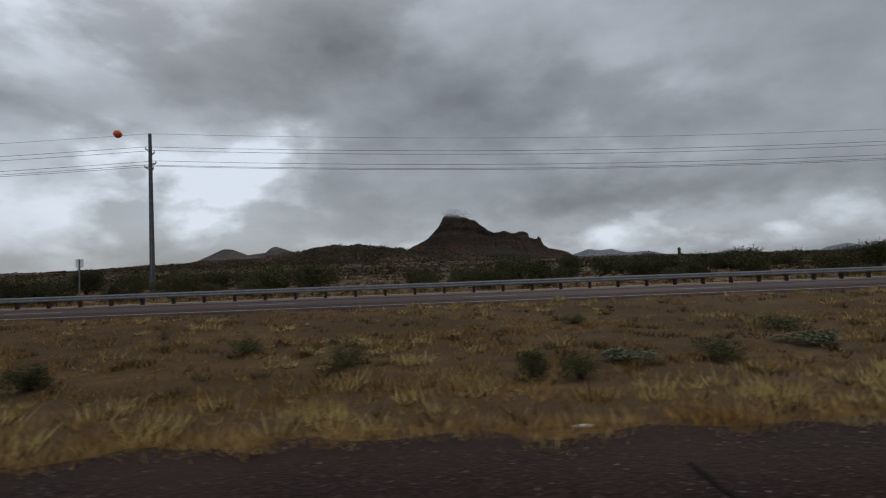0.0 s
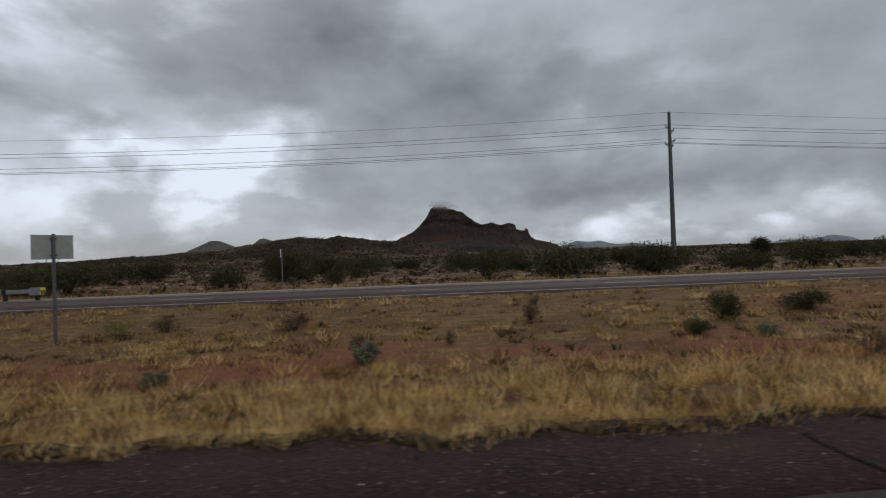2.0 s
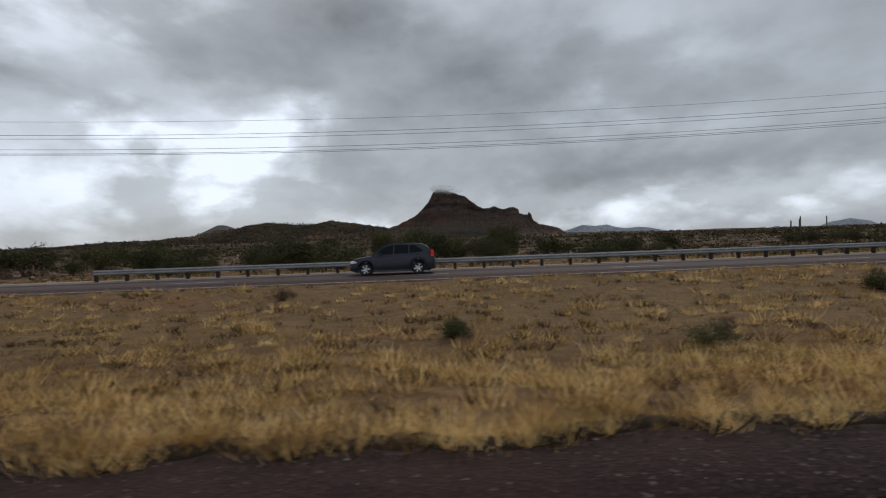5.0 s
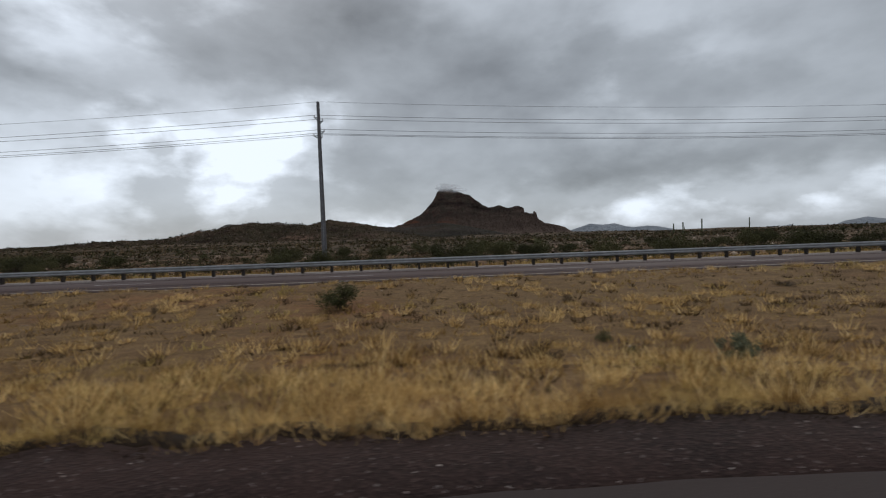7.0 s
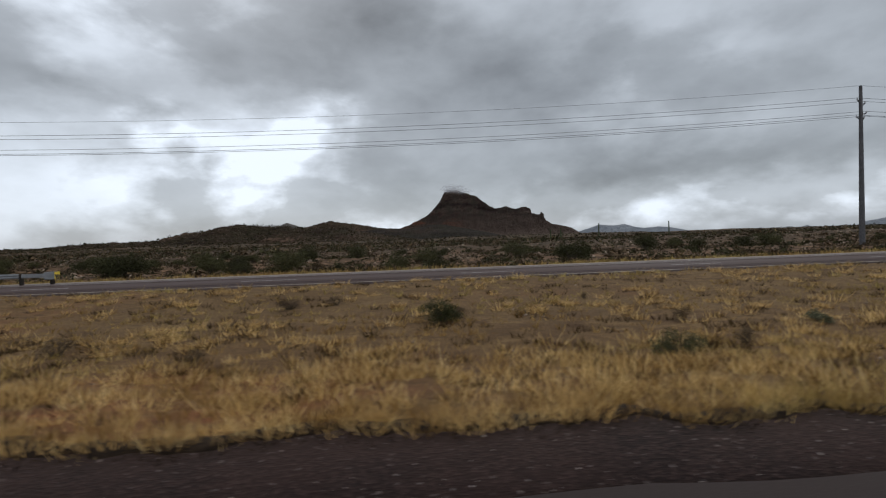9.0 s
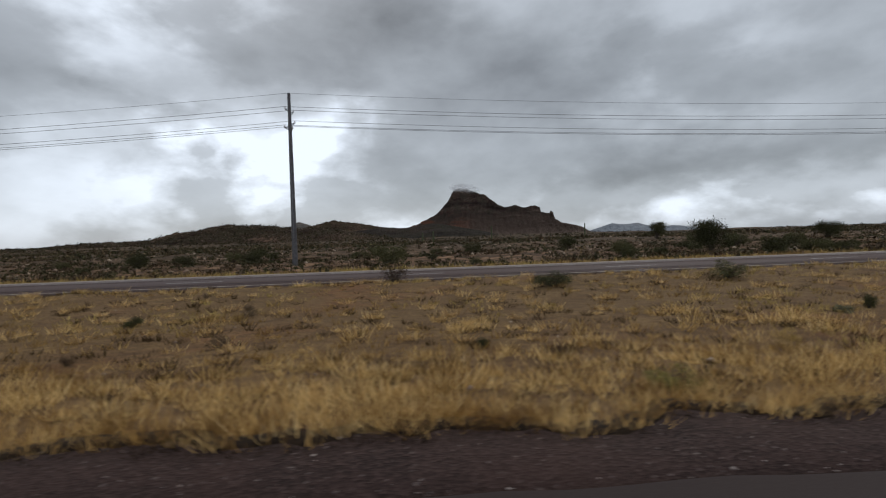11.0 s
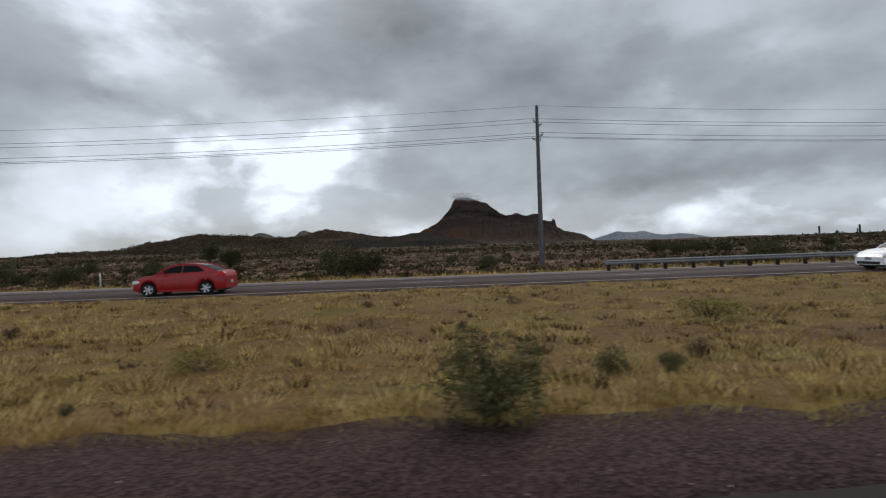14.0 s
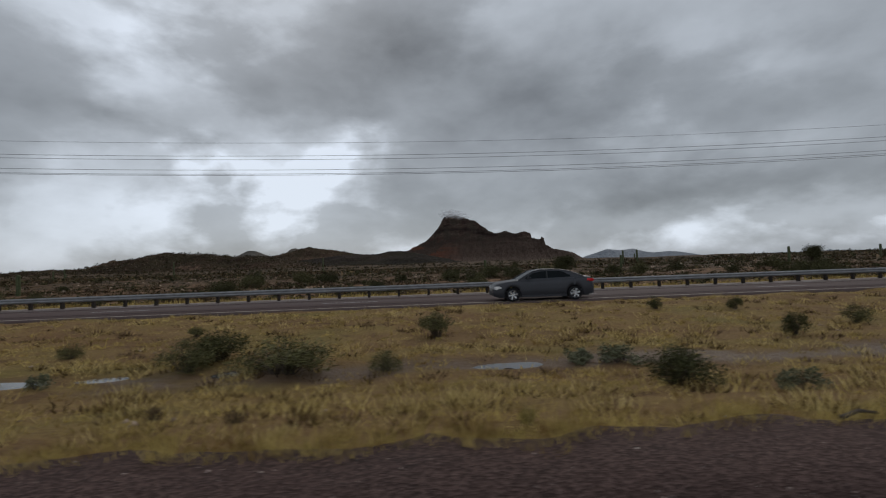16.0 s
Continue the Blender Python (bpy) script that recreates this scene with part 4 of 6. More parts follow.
def leaf_cloud(r, lobes, count, size, squash=0.8, flat=0.5):
    """Many small leaves in an uneven cluster of lobes; each lobe: x, y, z, radius."""
    lobes = np.asarray(lobes)
    pick = r.choice(len(lobes), count, p=lobes[:, 3] ** 2 / np.sum(lobes[:, 3] ** 2))
    d = r.normal(0, 1, (count, 3))
    d /= np.linalg.norm(d, axis=1)[:, None]
    rad = lobes[pick, 3] * r.uniform(0.25, 1.0, count) ** 0.5 * (1 + 0.22 * r.normal(0, 1, count))
    c = lobes[pick, :3] + d * rad[:, None] * np.array([1, 1, squash])
    u = r.normal(0, 1, (count, 3))
    u /= np.linalg.norm(u, axis=1)[:, None]
    w = np.cross(u, r.normal(0, 1, (count, 3)))
    w /= np.linalg.norm(w, axis=1)[:, None]
    s = size * r.uniform(0.6, 1.4, count)[:, None]
    v = np.stack([c - u * s, c + w * s * flat, c + u * s], 1).reshape(-1, 3)
    v[:, 2] = np.maximum(v[:, 2], 0.01)
    return v, np.arange(len(v)).reshape(-1, 3)


def stem_set(r, tips, base_r, thick):
    """Thin three-sided stems that rise from the base to the tips."""
    v, f = [], []
    for t in tips:
        a = r.uniform(0, 2 * math.pi)
        p0 = np.array([math.cos(a) * base_r, math.sin(a) * base_r, -0.05])
        t = np.asarray(t, float)
        mid = (p0 + t) / 2 + np.array([*r.normal(0, 0.06, 2), 0.12]) * np.linalg.norm(t - p0)
        for s0, s1, k0, k1 in ((p0, mid, 1.0, 0.7), (mid, t, 0.7, 0.25)):
            n = len(v)
            for s, k in ((s0, k0), (s1, k1)):
                for i in range(3):
                    b = i * 2.094
                    v.append(s + thick * k * np.array([math.cos(b), math.sin(b), 0]))
            f += [(n + i, n + (i + 1) % 3, n + 3 + (i + 1) % 3, n + 3 + i) for i in range(3)]
    return np.asarray(v), np.asarray(f)


def shrub(name, label, category, group, seed, width, height, leaves, leaf_size, leaf_mat, lobes_n, stems_n=14, trunk=0.0, thick=0.012, open_base=0.25, leaf_flat=0.5, top=1.0):
    r = np.random.default_rng(seed)
    lobes = []
    for i in range(lobes_n):
        a, q = r.uniform(0, 2 * math.pi), math.sqrt(r.uniform(0.05, 1)) * width * 0.34
        z = height * (open_base + (1 - open_base) * r.uniform(0.1, 0.8) * (1 - 0.35 * (q / (width * 0.34)) ** 2))
        lobes.append((q * math.cos(a), q * math.sin(a), z, width * r.uniform(0.12, 0.24) * top))
    root = tagged(new(name), label, category, group)
    tips = [(l[0] + r.normal(0, l[3] * 0.5), l[1] + r.normal(0, l[3] * 0.5), l[2] + r.uniform(0, l[3])) for l in lobes for _ in range(max(1, stems_n // lobes_n))]
    put("stem", mesh_from("stem", *stem_set(r, tips, 0.06 * width if not trunk else 0.05, thick)), twig_mat, root)
    if trunk:
        bm = bmesh.new()
        tube(bm, (0, 0, -0.2), (0.05, 0.03, height * 0.3), trunk, trunk * 0.75, 8)
        tube(bm, (0.05, 0.03, height * 0.28), (0.3 * width * 0.4, 0.1, height * 0.6), trunk * 0.7, trunk * 0.3, 7)
        tube(bm, (0.05, 0.03, height * 0.28), (-0.3 * width * 0.4, -0.1, height * 0.62), trunk * 0.65, trunk * 0.3, 7)
        tube(bm, (0.05, 0.03, height * 0.28), (0.02, 0.25, height * 0.7), trunk * 0.6, trunk * 0.25, 7)
        part("trunk", bm, twig_mat, root)
    put("foliage", mesh_from("foliage", *leaf_cloud(r, lobes, leaves, leaf_size, 0.8, leaf_flat)), leaf_mat, root)
    root.matrix_basis = pose(0, -3000 - seed * 10, 0)
    return root


def planted(kinds, spots, seed):
    """Stands the kinds of plant on the ground: spots are x, y, size, which kind and, where it differs, the height."""
    r = np.random.default_rng(seed)
    used = set()
    for x, y, s, k, *tall in spots:
        ob, m = kinds[k], spot(x, y, float(ground_z(x, y)) - 0.03, 0, 0, r.uniform(0, 360))
        m = m @ Matrix.Diagonal((s * r.uniform(0.9, 1.1), s * r.uniform(0.9, 1.1), tall[0] if tall else s, 1))
        if k in used:
            made = copy_thing(ob, m)
            made.matrix_basis = m
        else:
            ob.matrix_basis = m
            used.add(k)
    for k, ob in enumerate(kinds):
        if k not in used:
            for o in (*ob.children_recursive, ob):
                bpy.data.objects.remove(o)


def bushes(name, label, category, group, seed, count, size, *stretches):
    """Some variants of a low shrub, stood in the median stretch by stretch: along, beside, width, height."""
    kinds = [shrub(name, label, category, group, seed * 10 + i, *size[0], **size[1]) for i in range(count)]
    w0, h0 = size[0][:2]
    planted(kinds, [(x, y, 1.4 * w / w0, i % count, 1.2 * h / h0) for i, (x, y, w, h) in enumerate(sum(stretches, []))], seed)


bushes("creosote_bush", "dark olive creosote bush growing in the dry median", "bush", "median bushes", 70, 4, ((1.2, 0.85, 3600, 0.031, creosote_mat, 20, 60), dict(thick=0.008, open_base=0.12, top=0.9)),
    [(-8, 9.4, 0.8, 0.5), (2, 8.8, 0.55, 0.55), (25.2, 9.5, 0.59, 0.59), (26.9, 13.8, 0.6, 0.43), (47.8, 6.5, 0.33, 0.25), (50.1, 11, 0.83, 0.48),
     (61.7, 14.8, 0.28, 0.22), (71.9, 11.1, 0.56, 0.42), (74.2, 13.4, 1, 0.84), (77.9, 14.6, 1.28, 0.64), (81.9, 14.5, 0.72, 0.25), (86.2, 16, 0.6, 0.24),
     (90.6, 15, 0.66, 0.28), (95.9, 7.7, 0.38, 0.19), (96.4, 7.6, 0.29, 0.15), (100.3, 8.2, 0.26, 0.14), (104.5, 13.3, 1.24, 0.83), (146, 14.2, 0.9, 0.6),
     (163, 10.5, 0.8, 0.5)],
    [(178, 15, 1, 0.7), (190, 8.2, 0.7, 0.5), (205.1, 11.4, 0.79, 0.51), (211.5, 10.1, 0.38, 0.38), (212.4, 8.4, 1.16, 0.76),
     (215.4, 9.9, 0.99, 0.69), (224.6, 15.2, 1.33, 0.8), (254.4, 13.2, 0.41, 0.23), (257, 16.2, 0.51, 0.28), (264.3, 17.6, 1.1, 0.57), (277, 10.2, 0.89, 0.61),
     (293, 12.4, 0.9, 0.6), (318, 17, 1.1, 0.7), (333, 9.6, 0.7, 0.45), (349.1, 13.4, 0.5, 0.3), (358.7, 9.2, 0.23, 0.21), (362.7, 17.5, 1.32, 0.53),
     (369.5, 11.5, 0.32, 0.36)],
    [(383.3, 18.6, 1.16, 0.42), (383.7, 14.4, 0.81, 0.72), (396.9, 10, 0.69, 0.75), (399.1, 11.5, 0.43, 0.36), (401.6, 15.3, 0.58, 0.38), (417.6, 12.8, 0.64, 0.35),
     (428.6, 9, 0.45, 0.45), (470.6, 7.8, 0.39, 0.2), (479, 13.1, 0.74, 0.59), (491.8, 9.6, 0.72, 0.48), (499, 10.4, 0.39, 0.47), (505.6, 9.2, 1.15, 0.92),
     (514.8, 11.8, 1.18, 0.74), (524, 7.2, 1.16, 0.63), (529.1, 17.6, 0.55, 0.48), (530, 11.9, 0.67, 0.59), (532, 17.1, 0.53, 0.47), (546, 12, 1, 0.7)])
bushes("desert_broom", "grey-olive feathery desert shrub in dry grass", "bush", "median bushes", 75, 4, ((1.1, 0.75, 2200, 0.035, broom_mat, 22, 66), dict(thick=0.007, open_base=0.1, leaf_flat=0.35, top=0.8)),
    [(-5, 12.6, 0.9, 0.5), (-1.8, 10.3, 0.77, 0.58), (2.9, 8.6, 0.65, 0.54), (5, 15.2, 0.76, 0.34), (6.2, 9.6, 0.96, 0.6), (10.3, 12.9, 1.13, 0.4),
     (13.3, 9.3, 1.05, 0.29), (14.7, 9.1, 1.02, 0.2), (18.8, 7.2, 0.72, 0.45), (20.9, 9.8, 0.61, 0.31), (33.5, 8.4, 0.73, 0.42), (35.3, 8.6, 0.64, 0.48),
     (37.3, 9.6, 0.96, 0.48), (46.3, 5.7, 0.22, 0.16), (118.5, 10.2, 0.76, 0.51), (168, 8.8, 0.8, 0.5), (231.2, 7.9, 0.2, 0.2), (231.3, 9.5, 0.3, 0.24),
     (239.7, 7.5, 0.47, 0.34)],
    [(244.1, 5.7, 1.35, 0.72), (297, 7.6, 0.8, 0.5), (370.2, 18, 1.35, 0.68), (411.7, 6.1, 0.54, 0.4), (423.6, 6.5, 0.49, 0.32), (426.6, 15.1, 1.13, 0.38),
     (429.4, 14.6, 1.1, 0.55), (450.5, 5.7, 0.18, 0.18), (455.6, 4.6, 1.03, 0.95), (455.9, 12.1, 0.38, 0.27), (457.8, 6.9, 0.52, 0.43), (458.8, 7, 0.44, 0.35),
     (465.4, 9, 1.23, 0.58), (468.7, 12.2, 0.54, 0.55), (469.2, 7.5, 1.03, 0.76), (469.6, 10.1, 0.63, 0.46), (472.5, 4.6, 0.17, 0.24), (473.8, 7.9, 0.25, 0.3),
     (476.4, 5.7, 0.39, 0.52)],
    [(477, 15.4, 1.16, 0.69), (480.6, 10.6, 0.79, 0.61), (482.6, 6.3, 0.75, 0.54), (485.3, 9.3, 0.99, 0.72), (487.4, 7.7, 0.68, 0.54), (491.5, 14.5, 0.54, 0.45),
     (492.2, 11.8, 0.74, 0.44), (495.6, 12.2, 1.22, 0.61), (503.5, 9.4, 0.29, 0.26), (505, 11, 0.96, 0.77), (507.5, 13, 0.81, 0.58), (510.1, 13.1, 0.57, 0.41),
     (512.3, 15.6, 0.59, 0.39), (514.5, 10.7, 1.07, 0.75), (516.9, 10, 2.07, 0.78), (519.1, 9.9, 0.62, 0.45), (520.3, 14.2, 1.16, 0.82), (533.4, 13.6, 0.68, 0.61),
     (537, 10.4, 1.1, 0.7)])
bushes("sage_plant", "low grey-green leafy desert plant in dry grass", "plant", "median plants", 80, 3, ((0.85, 0.48, 900, 0.032, sage_mat, 12, 24), dict(thick=0.006, open_base=0.1, leaf_flat=0.8, top=0.85)),
    [(-14, 10.5, 0.7, 0.35), (4.3, 9.6, 1.08, 0.3), (9.2, 10.8, 1.08, 0.34), (24.7, 11, 0.69, 0.41), (27, 11, 0.96, 0.55), (51.1, 8.1, 1.11, 0.5),
     (60, 8.6, 0.37, 0.32), (63.8, 9.8, 0.74, 0.49), (73.4, 10.5, 0.52, 0.33), (75.6, 8.6, 0.38, 0.27), (76.5, 9.5, 0.47, 0.36), (89.6, 10.3, 0.38, 0.38),
     (93.3, 12.9, 1.13, 0.48), (108.7, 9.9, 0.62, 0.43), (110.4, 8.4, 0.94, 0.52), (112.4, 8.4, 0.37, 0.26), (113.7, 8.4, 0.42, 0.29), (131.6, 4.6, 0.69, 0.24),
     (151, 9.6, 0.7, 0.35), (186, 11.3, 0.6, 0.35), (232.2, 6.7, 0.58, 0.46), (302, 10.2, 0.6, 0.3)],
    [(341, 12, 0.6, 0.35), (368.4, 11.1, 0.42, 0.21), (380.5, 14.4, 0.9, 0.29), (385, 13.1, 0.82, 0.33), (391.4, 11, 0.48, 0.44), (393.2, 10.6, 0.46, 0.48),
     (401.9, 11.6, 0.51, 0.26), (405.3, 11, 0.41, 0.33), (406.4, 8.9, 0.28, 0.22), (407.5, 11.6, 0.36, 0.29), (408.8, 11.4, 0.71, 0.29), (409, 5, 0.43, 0.37),
     (410.1, 9, 0.79, 0.45), (415.3, 11.2, 0.7, 0.31), (422.4, 11.6, 0.29, 0.2), (501, 8.8, 0.22, 0.28), (508.2, 10.4, 0.39, 0.34), (512, 9.7, 0.43, 0.36),
     (523.4, 9.9, 0.62, 0.37), (524.2, 9.7, 0.73, 0.44), (525.7, 6.7, 0.51, 0.39)])
bushes("withered_bush", "small dark brown withered bush among grass tufts", "bush", "median bushes", 84, 3, ((0.8, 0.5, 1300, 0.022, brown_mat, 13, 52), dict(thick=0.006, open_base=0.08, leaf_flat=0.35, top=0.85)),
    [(30.9, 15.9, 0.59, 0.59), (56.6, 15.2, 0.76, 0.57), (60.9, 14.3, 1.07, 0.53), (68.5, 14.6, 0.73, 0.46), (110.9, 10.8, 0.54, 0.34), (112, 16.2, 0.81, 0.36),
     (112.9, 16.7, 1.08, 0.88), (113.1, 4.6, 0.4, 0.21), (129.9, 4.6, 0.26, 0.16), (130.8, 7.3, 0.36, 0.23), (140, 12, 0.6, 0.4), (157, 17, 0.9, 0.5),
     (171, 7.4, 0.5, 0.3), (198, 16, 0.8, 0.5), (203.5, 12, 0.38, 0.27), (228.4, 7.6, 0.28, 0.14), (229.6, 7.3, 0.32, 0.25), (240.7, 15.7, 0.78, 0.2),
     (245.9, 5.8, 0.65, 0.36), (270.4, 8.5, 0.64, 0.23)],
    [(288, 15.5, 0.8, 0.4), (309, 8.2, 0.5, 0.3), (326, 14, 0.7, 0.4), (350.5, 9.1, 0.28, 0.23), (356.3, 20.3, 1.52, 0.76), (359.9, 7.9, 0.49, 0.28),
     (388.1, 11.9, 0.45, 0.27), (394.7, 9.5, 0.36, 0.21), (403.1, 6.1, 0.61, 0.31), (407.1, 7.8, 0.39, 0.2), (419.6, 8.9, 0.66, 0.33), (440, 9.4, 0.35, 0.21),
     (440.6, 6.7, 0.34, 0.35), (443.1, 13.3, 0.5, 0.36), (493.3, 7.7, 0.58, 0.45), (502.9, 4.8, 0.48, 0.25), (516.3, 6.3, 0.31, 0.2), (517.6, 5.8, 0.29, 0.2),
     (540, 8.5, 0.6, 0.4)])
bushes("green_weed", "yellow-green bushy weed standing in straw grass", "weed", "median weeds", 88, 2, ((0.9, 0.6, 1500, 0.03, yellow_mat, 14, 40), dict(thick=0.006, open_base=0.08, leaf_flat=0.3, top=0.85)),
    [(28.8, 15.3, 0.76, 0.57), (40.2, 10.1, 1.65, 0.63), (55.8, 14.3, 0.89, 0.63), (214.2, 5.2, 0.72, 0.5), (243, 5.7, 0.42, 0.28), (360.3, 5, 0.5, 0.31),
     (427.8, 9.6, 0.6, 0.48), (431.2, 11.1, 0.69, 0.63), (435.7, 6.4, 0.88, 0.4), (450.5, 9, 0.9, 0.58), (462.7, 12.3, 1.54, 0.65), (488.7, 14.6, 1.09, 0.36),
     (521.1, 5, 0.16, 0.26)])
# the largest bush of the median, dense and grey-green
planted([shrub("creosote_bush", "large dense grey-green creosote bush among dry grass", "bush", "median bushes", 79, 2.9, 1.45, 12000, 0.034, creosote_mat, 34, 90, thick=0.012, open_base=0.1, top=0.95)], [(209.7, 5.4, 0.87, 0)], 79)
dry_bush = [shrub("dry_bush", "small brown dried-out bush among grass tufts", "bush", "median bushes", 90 + i, 0.75, 0.45, 800, 0.028, dry_mat, 7, 26, thick=0.008) for i in range(2)]
r = np.random.default_rng(17)
planted(dry_bush, [(float(a), float(b), float(c), int(d)) for a, b, c, d in zip(r.uniform(-30, 550, 60), r.uniform(8.4, 19.5, 60), r.uniform(0.5, 1.0, 60), r.integers(0, 2, 60))], 303)

desert = [shrub("desert_bush", "rounded dark green desert bush behind the far carriageway", "bush", "desert bushes", 110 + i, 3.6, 2.1, 3400, 0.094, mesquite_mat, 24, 48, thick=0.018, open_base=0.14, top=0.9) for i in range(4)]
trees = [shrub("mesquite_tree", "spreading mesquite tree with thin dark green crown", "tree", "desert trees", 120 + i, 4.4, 4.3, 8000, 0.11, mesquite_mat, 20, 60, trunk=0.11, thick=0.025, open_base=0.2, top=1.15) for i in range(2)]
spots = []
r = np.random.default_rng(23)
while len(spots) < 340:
    x, y = r.uniform(-70, 600), 35.5 + 42 * r.uniform(0, 1) ** 1.2
    thick = 0.98 if x < 178 else 0.6 if x < 300 else 0.34
    if r.uniform() < thick * float(np.clip(0.5 + 0.9 * bumps(x / 26, y / 18, 24, 3), 0.08, 1)) and (y > 36 or r.uniform() < 0.4):
        spots.append((float(x), float(y), float(r.uniform(0.6, 1.65) if x < 178 else r.uniform(0.35, 1.15)), int(r.integers(0, 4))))
planted(desert, spots + [(447.5, 40.5, 1.35, 0), (449.5, 41.5, 1.2, 1), (391.0, 40.0, 0.9, 2), (420.0, 45.0, 1.0, 0)], 304)
planted(trees, [(50.6, 48.6, 1.0, 0), (386.5, 43.0, 0.95, 1), (161.0, 52.2, 1.1, 0), (157.1, 56.0, 1.0, 1), (171.0, 49.0, 1.0, 0), (149.0, 60.0, 0.9, 1), (-40.0, 55.0, 0.9, 0), (20.0, 62.0, 0.8, 1), (84.0, 64.0, 0.8, 0), (120.0, 70.0, 0.9, 1),
                (425.0, 70.0, 0.9, 0), (410.0, 95.0, 1.0, 1), (545.0, 80.0, 1.0, 0), (600.0, 90.0, 1.0, 1)], 305)


def scrub(count, x0, x1, y0, y1, leaves, size, seed, low=0.5, power=1.0):
    """Clumps of far desert scrub, each a small uneven heap of leaves."""
    r = np.random.default_rng(seed)
    x = r.uniform(x0, x1, count)
    y = y0 + (y1 - y0) * r.uniform(0, 1, count) ** power
    keep = r.uniform(0, 1, count) < np.clip(0.68 + 0.65 * bumps(x / 40, y / 22, seed, 3), 0.22, 1)
    x, y = x[keep], y[keep]
    z, n = ground_z(x, y), len(x)
    s = size * r.uniform(low, 1.3, n)
    d = r.normal(0, 1, (n, leaves, 3))
    d /= np.linalg.norm(d, axis=2)[..., None]
    d[..., 2] = np.abs(d[..., 2]) * 0.75
    c = d * (r.uniform(0.3, 1, (n, leaves)) * s[:, None])[..., None] + np.stack([x, y, z - 0.05], 1)[:, None, :]
    u, w = r.normal(0, 1, (n, leaves, 3)), r.normal(0, 1, (n, leaves, 3))
    k = (1.6 / math.sqrt(leaves) * s[:, None] * r.uniform(0.6, 1.4, (n, leaves)))[..., None]
    v = np.stack([c - u * k * 0.5, c + w * k * 0.4, c + u * k * 0.5], 2).reshape(-1, 3)
    return bent(v), np.arange(len(v)).reshape(-1, 3)


joined("desert_scrub", [scrub(24000, -110, 650, 33, 125, 22, 0.66, 401, 0.25, 1.1), scrub(17000, -300, 900, 100, 420, 16, 1.5, 402),
                        scrub(6500, 385, 650, 32.8, 75, 24, 0.62, 404, 0.4, 1.2), scrub(4500, 178, 390, 32.8, 75, 24, 0.6, 405, 0.4, 1.2)],
       scrub_mat, "grey-green and straw-coloured desert scrub spreading to the hills", "scrub")
joined("far_scrub", [scrub(18000, -1100, 1700, 400, 1500, 8, 2.8, 403)], hillside_mat, "dark scrub thinning out towards the hills", "scrub")


def on_hill(ob, count, size, leaves, seed):
    """Clumps of scrub standing on the slope of a hill."""
    r = np.random.default_rng(seed)
    me = ob.data
    co = np.empty(len(me.vertices) * 3, np.float32)
    me.vertices.foreach_get("co", co)
    co = co.reshape(-1, 3)
    co = co[co[:, 2] > -5]
    c0 = co[r.integers(0, len(co), count)] + r.normal(0, 1, (count, 3)) * np.array([4, 3, 0])
    size = size * r.uniform(0.3, 1.25, (count, 1, 1))
    c = c0[:, None, :] + r.normal(0, 1, (count, leaves, 3)) * size * np.array([0.6, 0.6, 0.4]) + np.array([0, 0, 0.35]) * size
    u, w = r.normal(0, 1, (count, leaves, 3)) * size * 0.4, r.normal(0, 1, (count, leaves, 3)) * size * 0.4
    v = np.stack([c - u, c + w, c + u], 2).reshape(-1, 3)
    return v, np.arange(len(v)).reshape(-1, 3)


hills = [o for o in bpy.data.objects if o.name.startswith(("foothill", "low_mesa")) and o.data.materials[0] is not spur_rock]
joined("hillside_scrub", [on_hill(o, 9000, 2.3, 7, 500 + i) for i, o in enumerate(hills)], hillside_mat, "sparse dark scrub dotting the brown hillsides", "scrub")

# ---------------------------------------------------------------- saguaros
cactus_mat = plain("saguaro_skin", (0.075, 0.085, 0.045), 0.8, 0, 0.35, 3, 0.02)


def cactus_column(path, r, ribs=14):
    """A ribbed column that follows the path and closes in a round tip."""
    v, f, n = [], [], ribs * 2
    path = [Vector(p) for p in path]
    last = path[-1] - path[-2]
    rings = [(p, r * (0.85 if i == 0 else 1.0)) for i, p in enumerate(path)]
    for k in (0.35, 0.7, 0.95):
        rings.append((path[-1] + last.normalized() * r * k, r * math.sqrt(1 - k * k)))
    for c, q in rings:
        for i in range(n):
            a = 2 * math.pi * i / n
            d = q * (1.0 if i % 2 else 0.86)
            v.append((c.x + d * math.cos(a), c.y + d * math.sin(a), c.z))
    for k in range(len(rings) - 1):
        for i in range(n):
            f.append((k * n + i, k * n + (i + 1) % n, (k + 1) * n + (i + 1) % n, (k + 1) * n + i))
    return mesh_from("column", v, f)


def saguaro(x, y, h, arms, label):
    root = tagged(new("saguaro_cactus"), label, "cactus", "saguaros")
    root.matrix_basis = spot(x, y, float(ground_z(x, y)) - 0.2)
    put("trunk", cactus_column([(0, 0, h * k / 4) for k in range(5)], 0.2 + 0.015 * h), cactus_mat, root)
    for side, z0, z1 in arms:
        put("arm", cactus_column([(side * 0.2, 0, z0), (side * 0.55, 0, z0 + 0.15), (side * 0.7, 0, z0 + 0.5), (side * 0.7, 0, z1)], 0.17, 10), cactus_mat, root)


